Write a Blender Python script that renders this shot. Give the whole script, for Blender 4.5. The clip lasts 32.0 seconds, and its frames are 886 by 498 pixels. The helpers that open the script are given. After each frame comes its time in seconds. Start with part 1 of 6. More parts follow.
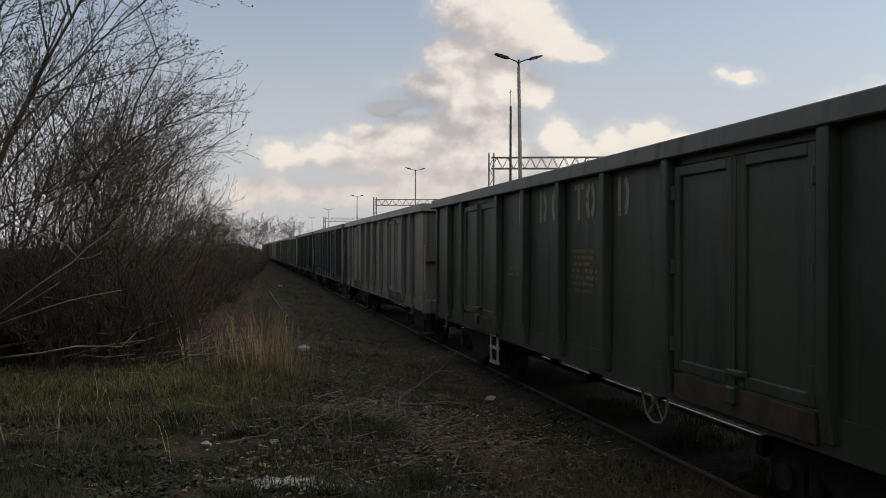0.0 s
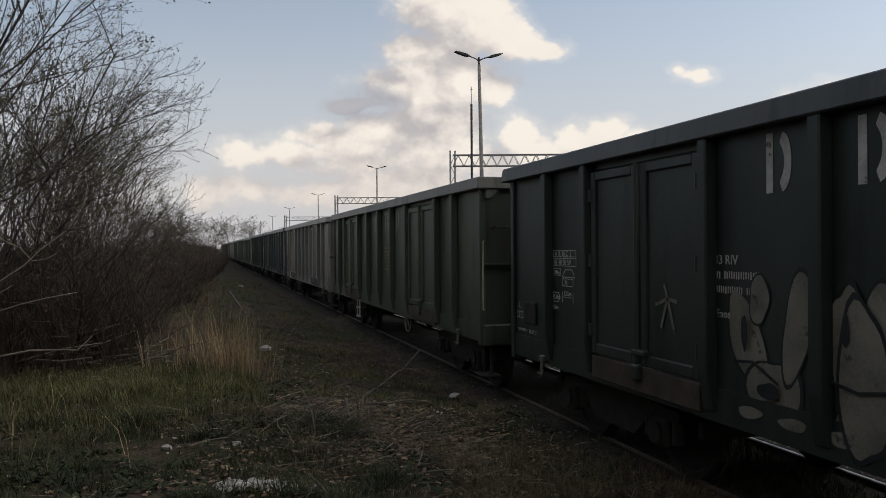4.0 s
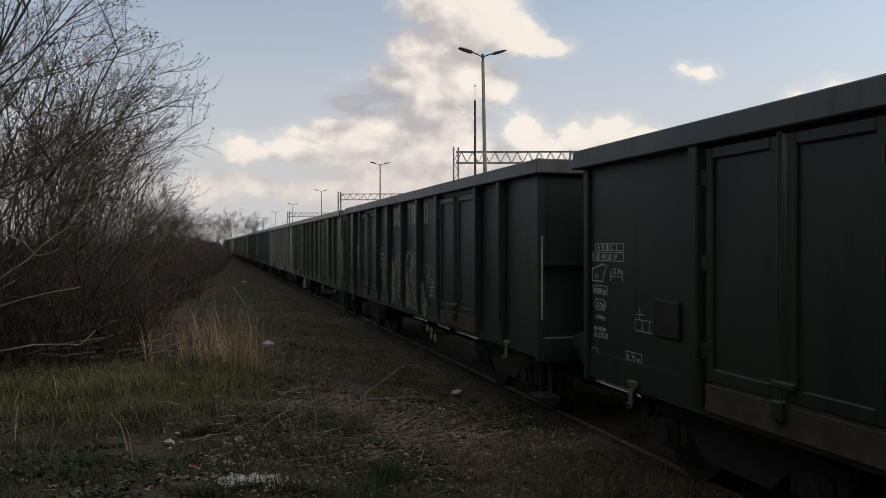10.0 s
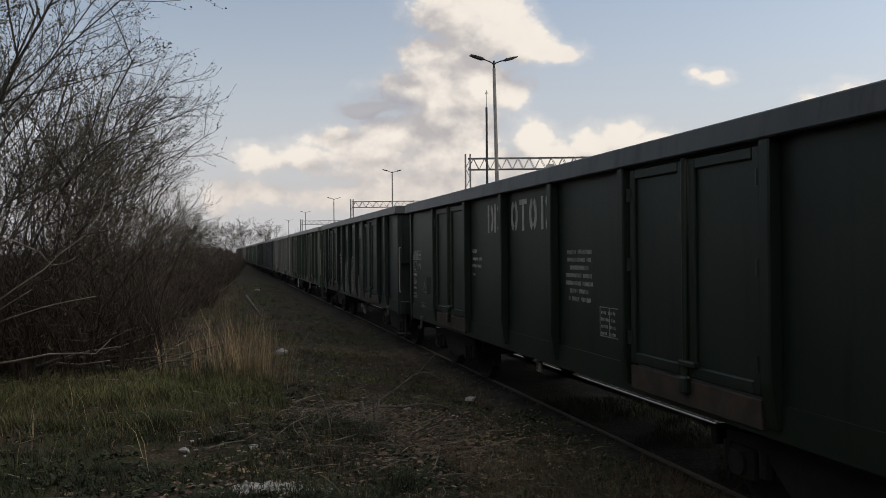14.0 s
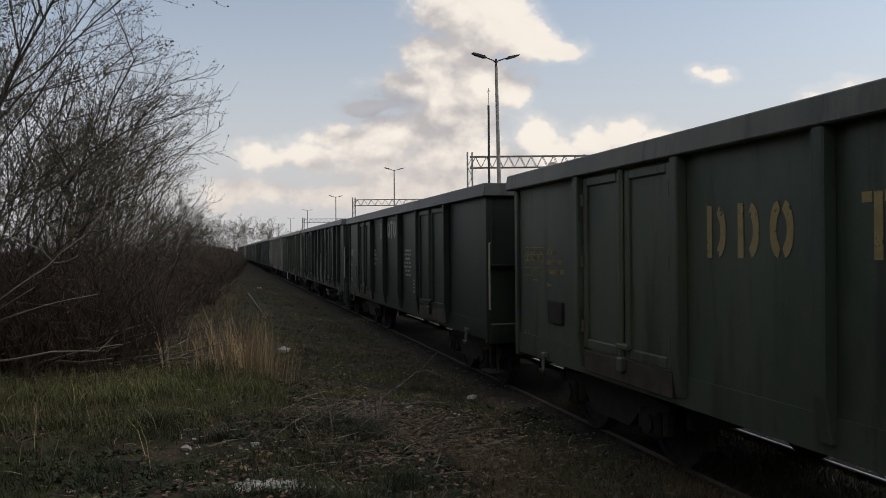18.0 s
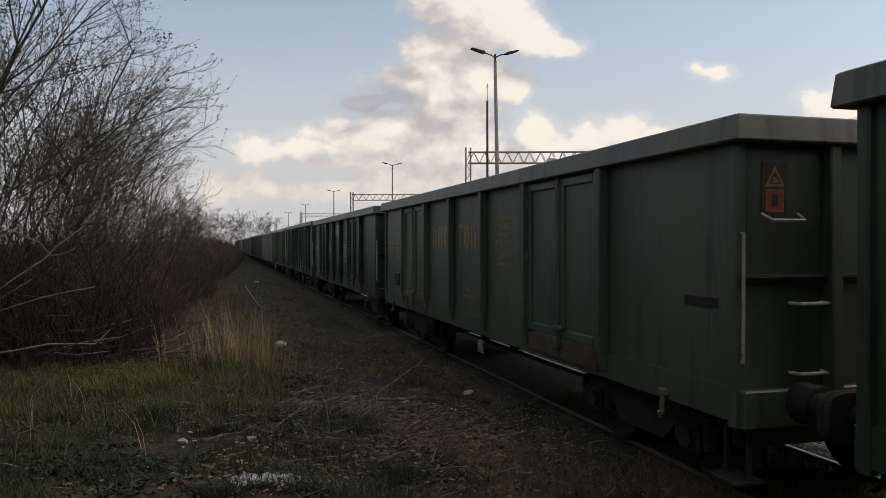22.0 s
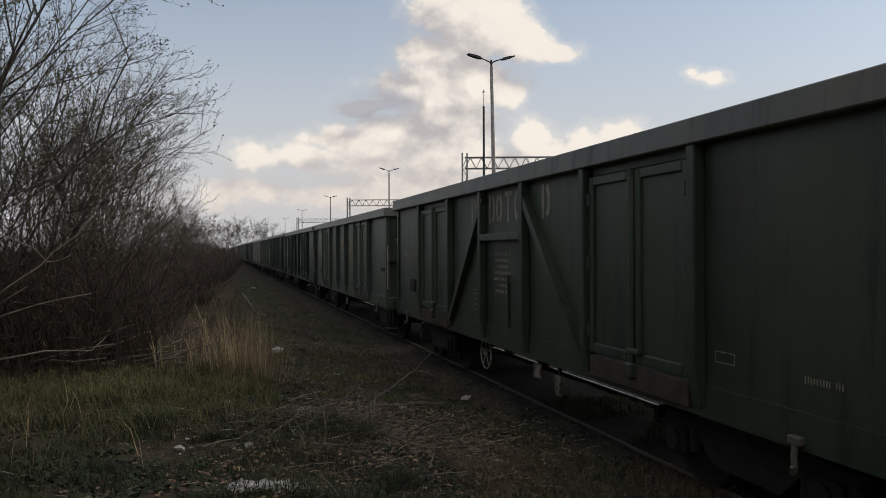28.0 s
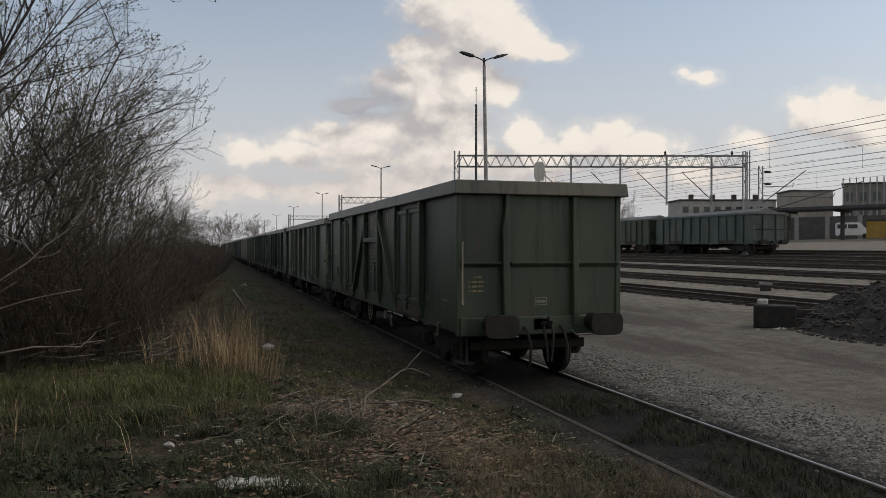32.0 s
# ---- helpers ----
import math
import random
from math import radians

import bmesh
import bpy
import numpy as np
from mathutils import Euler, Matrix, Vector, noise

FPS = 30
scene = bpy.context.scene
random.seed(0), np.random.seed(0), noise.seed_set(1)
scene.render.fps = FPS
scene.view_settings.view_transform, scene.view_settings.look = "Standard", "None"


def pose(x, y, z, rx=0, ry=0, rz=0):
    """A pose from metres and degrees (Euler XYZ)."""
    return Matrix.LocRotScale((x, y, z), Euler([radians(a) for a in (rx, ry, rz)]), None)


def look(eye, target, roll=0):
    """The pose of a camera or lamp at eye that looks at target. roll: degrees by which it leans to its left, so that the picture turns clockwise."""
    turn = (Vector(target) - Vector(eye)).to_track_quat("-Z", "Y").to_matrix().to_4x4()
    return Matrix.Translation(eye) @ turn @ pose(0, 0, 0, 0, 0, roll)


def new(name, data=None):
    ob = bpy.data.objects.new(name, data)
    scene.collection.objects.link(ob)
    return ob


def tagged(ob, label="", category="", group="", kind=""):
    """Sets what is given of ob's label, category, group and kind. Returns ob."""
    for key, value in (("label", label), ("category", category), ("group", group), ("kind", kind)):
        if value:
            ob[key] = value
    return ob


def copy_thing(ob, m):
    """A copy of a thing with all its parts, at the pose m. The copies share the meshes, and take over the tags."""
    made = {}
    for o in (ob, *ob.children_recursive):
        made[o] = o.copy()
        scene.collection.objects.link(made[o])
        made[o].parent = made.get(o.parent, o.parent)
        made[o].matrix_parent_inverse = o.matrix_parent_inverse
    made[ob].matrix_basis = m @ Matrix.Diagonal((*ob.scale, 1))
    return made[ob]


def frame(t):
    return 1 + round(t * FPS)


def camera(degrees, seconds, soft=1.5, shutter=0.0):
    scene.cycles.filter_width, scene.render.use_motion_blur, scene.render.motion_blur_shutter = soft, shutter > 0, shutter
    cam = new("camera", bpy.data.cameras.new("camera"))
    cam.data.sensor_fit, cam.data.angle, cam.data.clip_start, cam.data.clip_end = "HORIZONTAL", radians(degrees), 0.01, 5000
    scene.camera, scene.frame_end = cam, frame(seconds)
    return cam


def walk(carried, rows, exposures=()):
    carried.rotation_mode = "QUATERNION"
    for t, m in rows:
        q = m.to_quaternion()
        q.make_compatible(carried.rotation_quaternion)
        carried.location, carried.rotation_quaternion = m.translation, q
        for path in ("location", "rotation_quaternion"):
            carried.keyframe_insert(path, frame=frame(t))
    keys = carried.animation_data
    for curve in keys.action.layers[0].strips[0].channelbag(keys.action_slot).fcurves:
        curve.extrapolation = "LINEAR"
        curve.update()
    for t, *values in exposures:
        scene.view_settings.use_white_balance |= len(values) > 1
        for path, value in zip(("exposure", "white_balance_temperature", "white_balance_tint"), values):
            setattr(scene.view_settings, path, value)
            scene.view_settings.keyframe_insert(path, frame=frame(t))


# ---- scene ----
FOV = 59.24
EYE = (0.0, 0.0, 2.241)


def aim(yaw, pitch, roll):
    """The camera's pose: yaw to the right of the track's line, pitch up, roll, in degrees."""
    y, p = radians(yaw), radians(pitch)
    way = Vector((math.sin(y) * math.cos(p), math.cos(y) * math.cos(p), math.sin(p)))
    return look(EYE, Vector(EYE) + way * 10, roll)


cam = camera(FOV, 32.0, 0.9)
walk(cam, [
    (0.0, aim(14.21, 0.03, 0.19)), (0.5, aim(14.31, 0.01, 0.13)), (1.0, aim(14.63, -0.12, 0.06)),
    (1.5, aim(15.96, -0.46, -0.11)), (2.0, aim(16.61, -0.54, -0.35)), (2.5, aim(16.85, -0.45, -0.51)),
    (3.0, aim(16.85, -0.25, -0.55)), (3.5, aim(16.83, -0.13, -0.49)), (5.5, aim(17.58, -0.20, -0.12)),
    (6.0, aim(17.59, -0.16, -0.16)), (6.5, aim(17.52, -0.24, -0.19)), (7.0, aim(17.45, -0.35, -0.17)),
    (7.5, aim(17.28, -0.37, -0.12)), (8.0, aim(17.06, -0.37, -0.10)), (8.5, aim(16.96, -0.35, -0.07)),
    (9.0, aim(16.86, -0.35, -0.06)), (9.5, aim(16.81, -0.35, -0.06)), (10.0, aim(16.77, -0.38, -0.09)),
    (10.5, aim(16.65, -0.38, -0.15)), (11.0, aim(16.54, -0.29, -0.21)), (11.5, aim(16.50, -0.19, -0.23)),
    (12.0, aim(16.37, -0.09, -0.25)), (12.5, aim(16.27, 0.02, -0.31)), (13.0, aim(16.11, 0.17, -0.40)),
    (13.5, aim(15.98, 0.20, -0.48)), (14.0, aim(15.85, 0.13, -0.51)), (14.5, aim(15.79, 0.01, -0.52)),
    (16.5, aim(15.61, -0.03, -0.84)), (17.0, aim(15.65, 0.04, -0.71)), (17.5, aim(15.68, 0.10, -0.58)),
    (18.0, aim(15.71, 0.00, -0.46)), (18.5, aim(15.89, -0.37, -0.33)), (19.0, aim(16.25, -0.70, -0.23)),
    (19.5, aim(16.40, -0.79, -0.15)), (20.0, aim(16.47, -0.69, -0.15)), (20.5, aim(16.29, -0.53, -0.15)),
    (21.0, aim(16.06, -0.45, -0.11)), (21.5, aim(15.99, -0.35, -0.08)), (22.0, aim(15.88, -0.35, -0.04)),
    (22.5, aim(15.85, -0.40, 0.03)), (23.0, aim(15.81, -0.52, 0.06)), (23.5, aim(15.80, -0.59, 0.03)),
    (24.0, aim(15.73, -0.60, -0.01)), (24.5, aim(15.76, -0.58, -0.02)), (25.0, aim(15.85, -0.48, -0.06)),
    (25.5, aim(16.01, -0.32, -0.17)), (27.5, aim(16.20, 0.02, -0.33)), (28.0, aim(16.11, 0.04, -0.23)),
    (28.5, aim(16.13, -0.10, -0.17)), (29.0, aim(16.23, -0.25, -0.14)), (29.5, aim(16.41, -0.33, -0.12)),
    (30.0, aim(16.60, -0.42, -0.10)), (30.5, aim(16.71, -0.39, -0.09)), (31.0, aim(16.66, -0.37, -0.05)),
    (31.5, aim(16.56, -0.29, 0.02)), (32.0, aim(16.72, -0.12, 0.10)),
], [(0.0, 0.0), (3.0, 0.03), (6.0, 0.14), (9.0, 0.10), (12.0, 0.02), (19.0, 0.08), (25.0, 0.10), (29.0, 0.03), (32.0, 0.0)])

# ---- world, sun ----


class Nodes:
    """Short hand for building a node tree."""

    def __init__(self, tree):
        self.tree = tree
        tree.nodes.clear()

    def add(self, kind, inputs=()):
        n = self.tree.nodes.new(kind)
        for k, v in dict(inputs).items():
            self.put(n.inputs[k], v)
        return n

    def put(self, socket, v):
        if isinstance(v, bpy.types.NodeSocket):
            self.tree.links.new(v, socket)
        elif hasattr(v, "outputs"):
            self.tree.links.new(v.outputs[0], socket)
        else:
            socket.default_value = v

    def math(self, op, a, b=0.0, c=0.0, clamp=False):
        n = self.add("ShaderNodeMath", {0: a, 1: b, 2: c})
        n.operation, n.use_clamp = op, clamp
        return n.outputs[0]

    def step(self, v, lo, hi, a=0.0, b=1.0):
        n = self.add("ShaderNodeMapRange", {0: v, 1: lo, 2: hi, 3: a, 4: b})
        n.interpolation_type = "SMOOTHSTEP"
        return n.outputs[0]

    def mix(self, f, a, b):
        n = self.add("ShaderNodeMix")
        n.data_type = "RGBA"
        self.put(n.inputs[0], f), self.put(n.inputs[6], a), self.put(n.inputs[7], b)
        return n.outputs[2]

    def noise(self, vec, scale, detail=4.0, rough=0.55, distort=0.0):
        return self.add("ShaderNodeTexNoise", {"Vector": vec, "Scale": scale, "Detail": detail, "Roughness": rough, "Distortion": distort})


SUN_AZ, SUN_EL = 96.0, 38.0
SKY_AZ = 16.6
# cumulus heaps: place right of and above the view's axis, half width, half height, weight
HEAPS = (
    (0.021, 0.306, 0.079, 0.051, 1.0), (0.100, 0.262, 0.054, 0.026, 1.0), (0.147, 0.256, 0.030, 0.017, 1.0), (-0.023, 0.255, 0.054, 0.036, 1.0),
    (-0.030, 0.219, 0.054, 0.040, 1.0), (0.035, 0.219, 0.058, 0.043, 1.0), (-0.001, 0.187, 0.065, 0.033, 1.0), (0.075, 0.197, 0.027, 0.030, 0.75),
    (-0.110, 0.185, 0.038, 0.014, 0.9), (-0.073, 0.147, 0.065, 0.030, 1.0), (-0.015, 0.121, 0.072, 0.043, 1.0), (-0.106, 0.118, 0.076, 0.040, 1.0),
    (0.028, 0.121, 0.035, 0.029, 0.9), (-0.153, 0.141, 0.044, 0.020, 0.85), (-0.193, 0.120, 0.045, 0.020, 0.85), (-0.244, 0.115, 0.044, 0.023, 0.8),
    (-0.037, 0.074, 0.109, 0.035, 0.95), (-0.139, 0.071, 0.080, 0.022, 0.65), (-0.263, 0.075, 0.080, 0.019, 0.55), (0.100, 0.141, 0.033, 0.038, 1.0),
    (0.079, 0.107, 0.043, 0.035, 0.95), (0.133, 0.114, 0.052, 0.035, 1.0), (0.176, 0.133, 0.048, 0.027, 1.0), (0.223, 0.148, 0.037, 0.023, 1.0),
    (0.252, 0.123, 0.065, 0.029, 0.95), (0.334, 0.213, 0.030, 0.014, 0.9), (0.313, 0.222, 0.016, 0.009, 0.6), (0.500, 0.178, 0.060, 0.038, 0.95),
    (0.550, 0.165, 0.050, 0.045, 0.9), (0.400, 0.135, 0.030, 0.018, 0.6), (0.320, 0.095, 0.100, 0.025, 0.6), (0.005, 0.165, 0.085, 0.034, 0.8), (-0.055, 0.200, 0.060, 0.030, 0.9), (0.045, 0.285, 0.080, 0.045, 1.0),
)


def heap_density(w, u, v):
    """How deep the point (u, v) of the sky lies within the heaps."""
    best = None
    for cx, cy, a, b, weight in HEAPS:
        du = w.math("MULTIPLY", w.math("SUBTRACT", u, cx), 1 / a)
        dv = w.math("MULTIPLY", w.math("SUBTRACT", v, cy), 1 / b)
        r = w.math("SQRT", w.math("MULTIPLY_ADD", du, du, w.math("MULTIPLY", dv, dv)))
        d = w.math("MULTIPLY_ADD", r, -weight, weight)
        best = d if best is None else w.math("SMOOTH_MAX", best, d, 0.25)
    return best


def build_world():
    world = bpy.data.worlds.new("spring_sky")
    world.use_nodes = True
    scene.world = world
    w = Nodes(world.node_tree)
    way = w.add("ShaderNodeTexCoord").outputs["Generated"]
    turn = w.add("ShaderNodeVectorRotate", {"Vector": way, "Angle": radians(SKY_AZ)})
    turn.rotation_type = "Z_AXIS"
    xyz = w.add("ShaderNodeSeparateXYZ", {0: turn.outputs[0]})
    ahead = w.math("MAXIMUM", xyz.outputs[1], 0.08)
    u0, v0 = w.math("DIVIDE", xyz.outputs[0], ahead), w.math("DIVIDE", xyz.outputs[2], ahead)
    def billows(du, dv):
        """Heaps with cauliflower outlines, at the point shifted by (du, dv)."""
        at = w.add("ShaderNodeCombineXYZ", {0: w.math("ADD", u0, du), 1: w.math("MULTIPLY", w.math("ADD", v0, dv), 1.25), 2: 0.0}).outputs[0]
        push = w.add("ShaderNodeSeparateColor", {0: w.noise(at, 9.0, 3.0, 0.55).outputs["Color"]})
        puff = w.add("ShaderNodeTexVoronoi", {"Vector": at, "Scale": 24.0, "Detail": 3.0, "Roughness": 0.6, "Randomness": 1.0})
        puff.feature = "SMOOTH_F1"
        u = w.math("MULTIPLY_ADD", w.math("SUBTRACT", push.outputs[0], 0.5), 0.05, w.math("ADD", u0, du))
        v = w.math("MULTIPLY_ADD", w.math("SUBTRACT", push.outputs[1], 0.5), 0.04, w.math("ADD", v0, dv))
        d = heap_density(w, u, v)
        d = w.math("MULTIPLY_ADD", w.math("SUBTRACT", 0.68, puff.outputs["Distance"]), 0.60, d)
        return w.math("MULTIPLY_ADD", w.math("SUBTRACT", w.noise(at, 26.0, 7.0, 0.60).outputs[0], 0.5), 0.42, d)

    dens, lit = billows(0.0, 0.0), billows(0.028, 0.036)
    flat = w.add("ShaderNodeCombineXYZ", {0: u0, 1: v0, 2: 0.0})
    # the rest of the sky: broken cloud by noise
    rest = w.noise(way, 2.6, 6.0, 0.6)
    behind = w.step(xyz.outputs[1], 0.75, 0.45)
    restmask = w.math("MULTIPLY", w.step(rest.outputs[0], 0.47, 0.61), behind)
    veil = w.step(dens, -0.55, 0.05, 0.0, 0.30)
    cover = w.math("MAXIMUM", w.math("MAXIMUM", w.step(dens, -0.22, 0.24), veil), restmask)
    sun_side = w.step(w.math("SUBTRACT", dens, lit), -0.62, 0.66)
    fine = w.noise(flat.outputs[0], 7.0, 5.0, 0.55)
    sun_side = w.math("MULTIPLY_ADD", w.math("SUBTRACT", fine.outputs[0], 0.5), 0.75, sun_side, clamp=True)
    cloud = w.mix(sun_side, (0.485, 0.452, 0.450, 1), (0.92, 0.842, 0.750, 1))
    low = w.step(v0, 0.15, 0.03)
    cloud = w.mix(w.math("MULTIPLY", low, 0.65), cloud, (0.66, 0.59, 0.545, 1))
    # one small bank in the shade of its neighbours
    du, dv = w.math("MULTIPLY", w.math("ADD", u0, 0.105), 16.0), w.math("MULTIPLY", w.math("SUBTRACT", v0, 0.188), 34.0)
    far = w.math("MULTIPLY_ADD", du, du, w.math("MULTIPLY", dv, dv))
    far = w.math("MULTIPLY_ADD", w.math("SUBTRACT", w.noise(flat.outputs[0], 16.0, 4.0, 0.6).outputs[0], 0.5), 1.8, far)
    cloud = w.mix(w.step(far, 1.2, 0.3, 0.0, 0.85), cloud, (0.37, 0.375, 0.42, 1))
    sky = w.add("ShaderNodeTexSky")
    sky.sky_type, sky.sun_disc = "NISHITA", False
    sky.sun_elevation, sky.sun_rotation = radians(SUN_EL), radians(SUN_AZ)
    sky.altitude, sky.air_density, sky.dust_density, sky.ozone_density = 200.0, 1.0, 1.5, 2.4
    clear = w.mix(1.0, sky.outputs[0], (1, 1, 1, 1))
    node = clear.node
    node.blend_type = "MULTIPLY"
    w.put(node.inputs[7], (0.163, 0.147, 0.127, 1))
    haze = w.mix(w.step(v0, 0.36, 0.02, 0.29, 0.95), clear, (0.570, 0.562, 0.580, 1))
    seen = w.mix(w.math("MULTIPLY", cover, 0.95), haze, cloud)
    back = w.add("ShaderNodeBackground", {0: seen, 1: 1.0})
    out = w.add("ShaderNodeOutputWorld")
    w.put(out.inputs[0], back)


build_world()
lamp = bpy.data.lights.new("sun", "SUN")
lamp.energy, lamp.angle, lamp.color = 0.58, radians(20), (1.0, 0.93, 0.84)
sun = new("sun", lamp)
SUN_WAY = Vector((math.sin(radians(SUN_AZ)) * math.cos(radians(SUN_EL)), math.cos(radians(SUN_AZ)) * math.cos(radians(SUN_EL)), math.sin(radians(SUN_EL))))
sun.matrix_world = look(SUN_WAY * 60, (0, 0, 0))

# ---- materials ----


def surface(name, dark, light, rough=0.7, metal=0.0, scale=6.0, bump=0.3, grain=60.0, spots=None, spot_at=0.62,
            spot_scale=3.0, streak=1.0, spread=0.5, vary=0.0, spec=0.4, depth=0.01, wash=None, soot=None):
    """A worn surface: two tones by coarse noise, fine grain in relief, and spots of a third tone."""
    m = bpy.data.materials.new(name)
    m.use_nodes = True
    w = Nodes(m.node_tree)
    at = w.add("ShaderNodeTexCoord").outputs["Object"]
    long = w.add("ShaderNodeMapping", {"Vector": at, "Scale": (1.0, 1.0, 1.0 / streak)}).outputs[0]
    coarse = w.noise(long, scale, 5.0, 0.6)
    fine = w.noise(at, grain, 4.0, 0.6)
    f = w.math("MULTIPLY_ADD", w.math("SUBTRACT", fine.outputs[0], 0.5), 0.5, coarse.outputs[0])
    col = w.mix(w.step(f, 0.5 - spread / 2, 0.5 + spread / 2), (*dark, 1), (*light, 1))
    if spots:
        far = w.noise(long, spot_scale, 8.0, 0.68)
        col = w.mix(w.step(far.outputs[0], spot_at, spot_at + 0.07), col, (*spots, 1))
    if wash:
        cloth = w.noise(w.add("ShaderNodeMapping", {"Vector": at, "Scale": (0.6, 0.8, 0.35)}).outputs[0], 0.9, 4.0, 0.6)
        col = w.mix(w.step(cloth.outputs[0], 0.42, 0.66, 0.0, 0.7), col, (*wash, 1))
    if soot:
        drip = w.noise(w.add("ShaderNodeMapping", {"Vector": at, "Scale": (3.0, 3.0, 0.35)}).outputs[0], 1.5, 6.0, 0.62)
        col = w.mix(w.step(drip.outputs[0], 0.50, 0.70, 0.0, 0.75), col, (*soot, 1))
    if vary:
        rnd = w.add("ShaderNodeObjectInfo").outputs["Random"]
        isl = w.add("ShaderNodeNewGeometry").outputs["Random Per Island"]
        r = w.math("FRACT", w.math("ADD", rnd, isl))
        hsv = w.add("ShaderNodeHueSaturation", {"Color": col, "Value": w.math("MULTIPLY_ADD", r, vary, 1 - vary / 2),
                                                "Hue": w.math("MULTIPLY_ADD", r, vary * 0.06, 0.5 - vary * 0.03)})
        col = hsv.outputs[0]
    ro = w.math("MULTIPLY_ADD", w.math("SUBTRACT", fine.outputs[0], 0.5), 0.35, rough, clamp=True)
    b = w.add("ShaderNodeBump", {"Height": f, "Strength": bump, "Distance": depth})
    p = w.add("ShaderNodeBsdfPrincipled", {"Base Color": col, "Roughness": ro, "Metallic": metal, "Normal": b, "Specular IOR Level": spec})
    w.put(w.add("ShaderNodeOutputMaterial").inputs[0], p)
    return m


def wagon_paint(name, dark, light, rust=(0.050, 0.038, 0.027), at=0.60):
    mid = tuple(0.5 * (a + b) for a, b in zip(dark, light))
    wash = (mid[0] * 1.5 + 0.003, mid[1] * 1.32 + 0.003, mid[2] * 1.2 + 0.002)
    soot = tuple(0.45 * c for c in dark)
    return surface(name, dark, light, 0.47, 0.0, 1.6, 0.25, 45.0, rust, at, 2.2, 3.5, 0.62, spec=0.5, depth=0.008, wash=wash, soot=soot)


M_OLIVE = wagon_paint("olive_green_paint", (0.028, 0.040, 0.028), (0.063, 0.078, 0.054))
M_BLUEGREEN = wagon_paint("blue_green_paint", (0.0085, 0.0160, 0.0135), (0.0250, 0.0370, 0.0310), at=0.64)
M_GREEN = wagon_paint("dark_green_paint", (0.0055, 0.0130, 0.0080), (0.0150, 0.0270, 0.0165), at=0.66)
M_GREYGREEN = wagon_paint("grey_green_paint", (0.032, 0.046, 0.033), (0.074, 0.092, 0.066))
M_DARKGREEN = wagon_paint("weathered_green_paint", (0.0165, 0.0290, 0.0180), (0.0520, 0.0700, 0.0430))
M_GREY = wagon_paint("pale_grey_paint", (0.120, 0.122, 0.110), (0.190, 0.188, 0.170), at=0.62)
M_BLUE = wagon_paint("dark_blue_paint", (0.024, 0.030, 0.032), (0.052, 0.058, 0.060))
M_TEAL = wagon_paint("grey_teal_paint", (0.020, 0.034, 0.032), (0.064, 0.082, 0.074))
M_BROWN = wagon_paint("brown_oxide_paint", (0.060, 0.044, 0.036), (0.100, 0.075, 0.060))
M_RIMPALE = wagon_paint("pale_weathered_rim_paint", (0.066, 0.066, 0.050), (0.125, 0.122, 0.098), at=0.64)
M_RIMDARK = wagon_paint("dark_slate_rim_paint", (0.032, 0.036, 0.036), (0.066, 0.070, 0.068), at=0.66)
M_RUST = surface("rusty_steel", (0.036, 0.029, 0.022), (0.080, 0.060, 0.043), 0.85, 0.0, 5.0, 0.5, 70.0)
M_UNDER = surface("dirty_underframe_steel", (0.012, 0.011, 0.010), (0.030, 0.026, 0.022), 0.8, 0.0, 6.0, 0.4, 60.0)
M_TREAD = surface("worn_wheel_steel", (0.10, 0.09, 0.085), (0.22, 0.21, 0.20), 0.4, 0.8, 8.0, 0.1, 80.0)
M_WHITE = surface("worn_white_paint", (0.32, 0.315, 0.29), (0.52, 0.51, 0.475), 0.7, 0.0, 9.0, 0.1, 90.0, (0.10, 0.09, 0.07), 0.60, 12.0)
M_DULLWHITE = surface("dull_chalky_paint", (0.20, 0.19, 0.165), (0.35, 0.33, 0.29), 0.7, 0.0, 9.0, 0.1, 90.0, (0.07, 0.055, 0.04), 0.60, 9.0)
M_CREAM = surface("worn_cream_stencil", (0.22, 0.205, 0.155), (0.36, 0.33, 0.26), 0.7, 0.0, 9.0, 0.1, 90.0, (0.07, 0.075, 0.06), 0.58, 9.0)
M_YELLOW = surface("worn_yellow_stencil", (0.26, 0.20, 0.09), (0.36, 0.28, 0.13), 0.7, 0.0, 9.0, 0.1, 90.0, (0.06, 0.06, 0.045), 0.55, 9.0)
M_GRAFFITI = surface("silver_cream_spray", (0.11, 0.105, 0.085), (0.22, 0.205, 0.165), 0.6, 0.0, 3.0, 0.1, 60.0, (0.05, 0.058, 0.048), 0.58, 5.0)
M_INK = surface("black_spray", (0.010, 0.012, 0.013), (0.022, 0.025, 0.026), 0.6, 0.0, 5.0, 0.1)
M_RAILTOP = surface("worn_rail_head", (0.32, 0.30, 0.285), (0.46, 0.44, 0.42), 0.33, 1.0, 20.0, 0.05, 140.0)
M_RAILSIDE = surface("rusted_rail_web", (0.034, 0.024, 0.019), (0.075, 0.054, 0.041), 0.9, 0.0, 8.0, 0.5, 90.0)
M_BARK = surface("grey_brown_bark", (0.024, 0.020, 0.016), (0.060, 0.050, 0.040), 0.9, 0.0, 10.0, 0.6, 80.0, vary=0.3)
M_TWIG = surface("dark_brown_twigs", (0.030, 0.025, 0.019), (0.085, 0.072, 0.055), 0.85, 0.0, 8.0, 0.2, 60.0, vary=0.4)
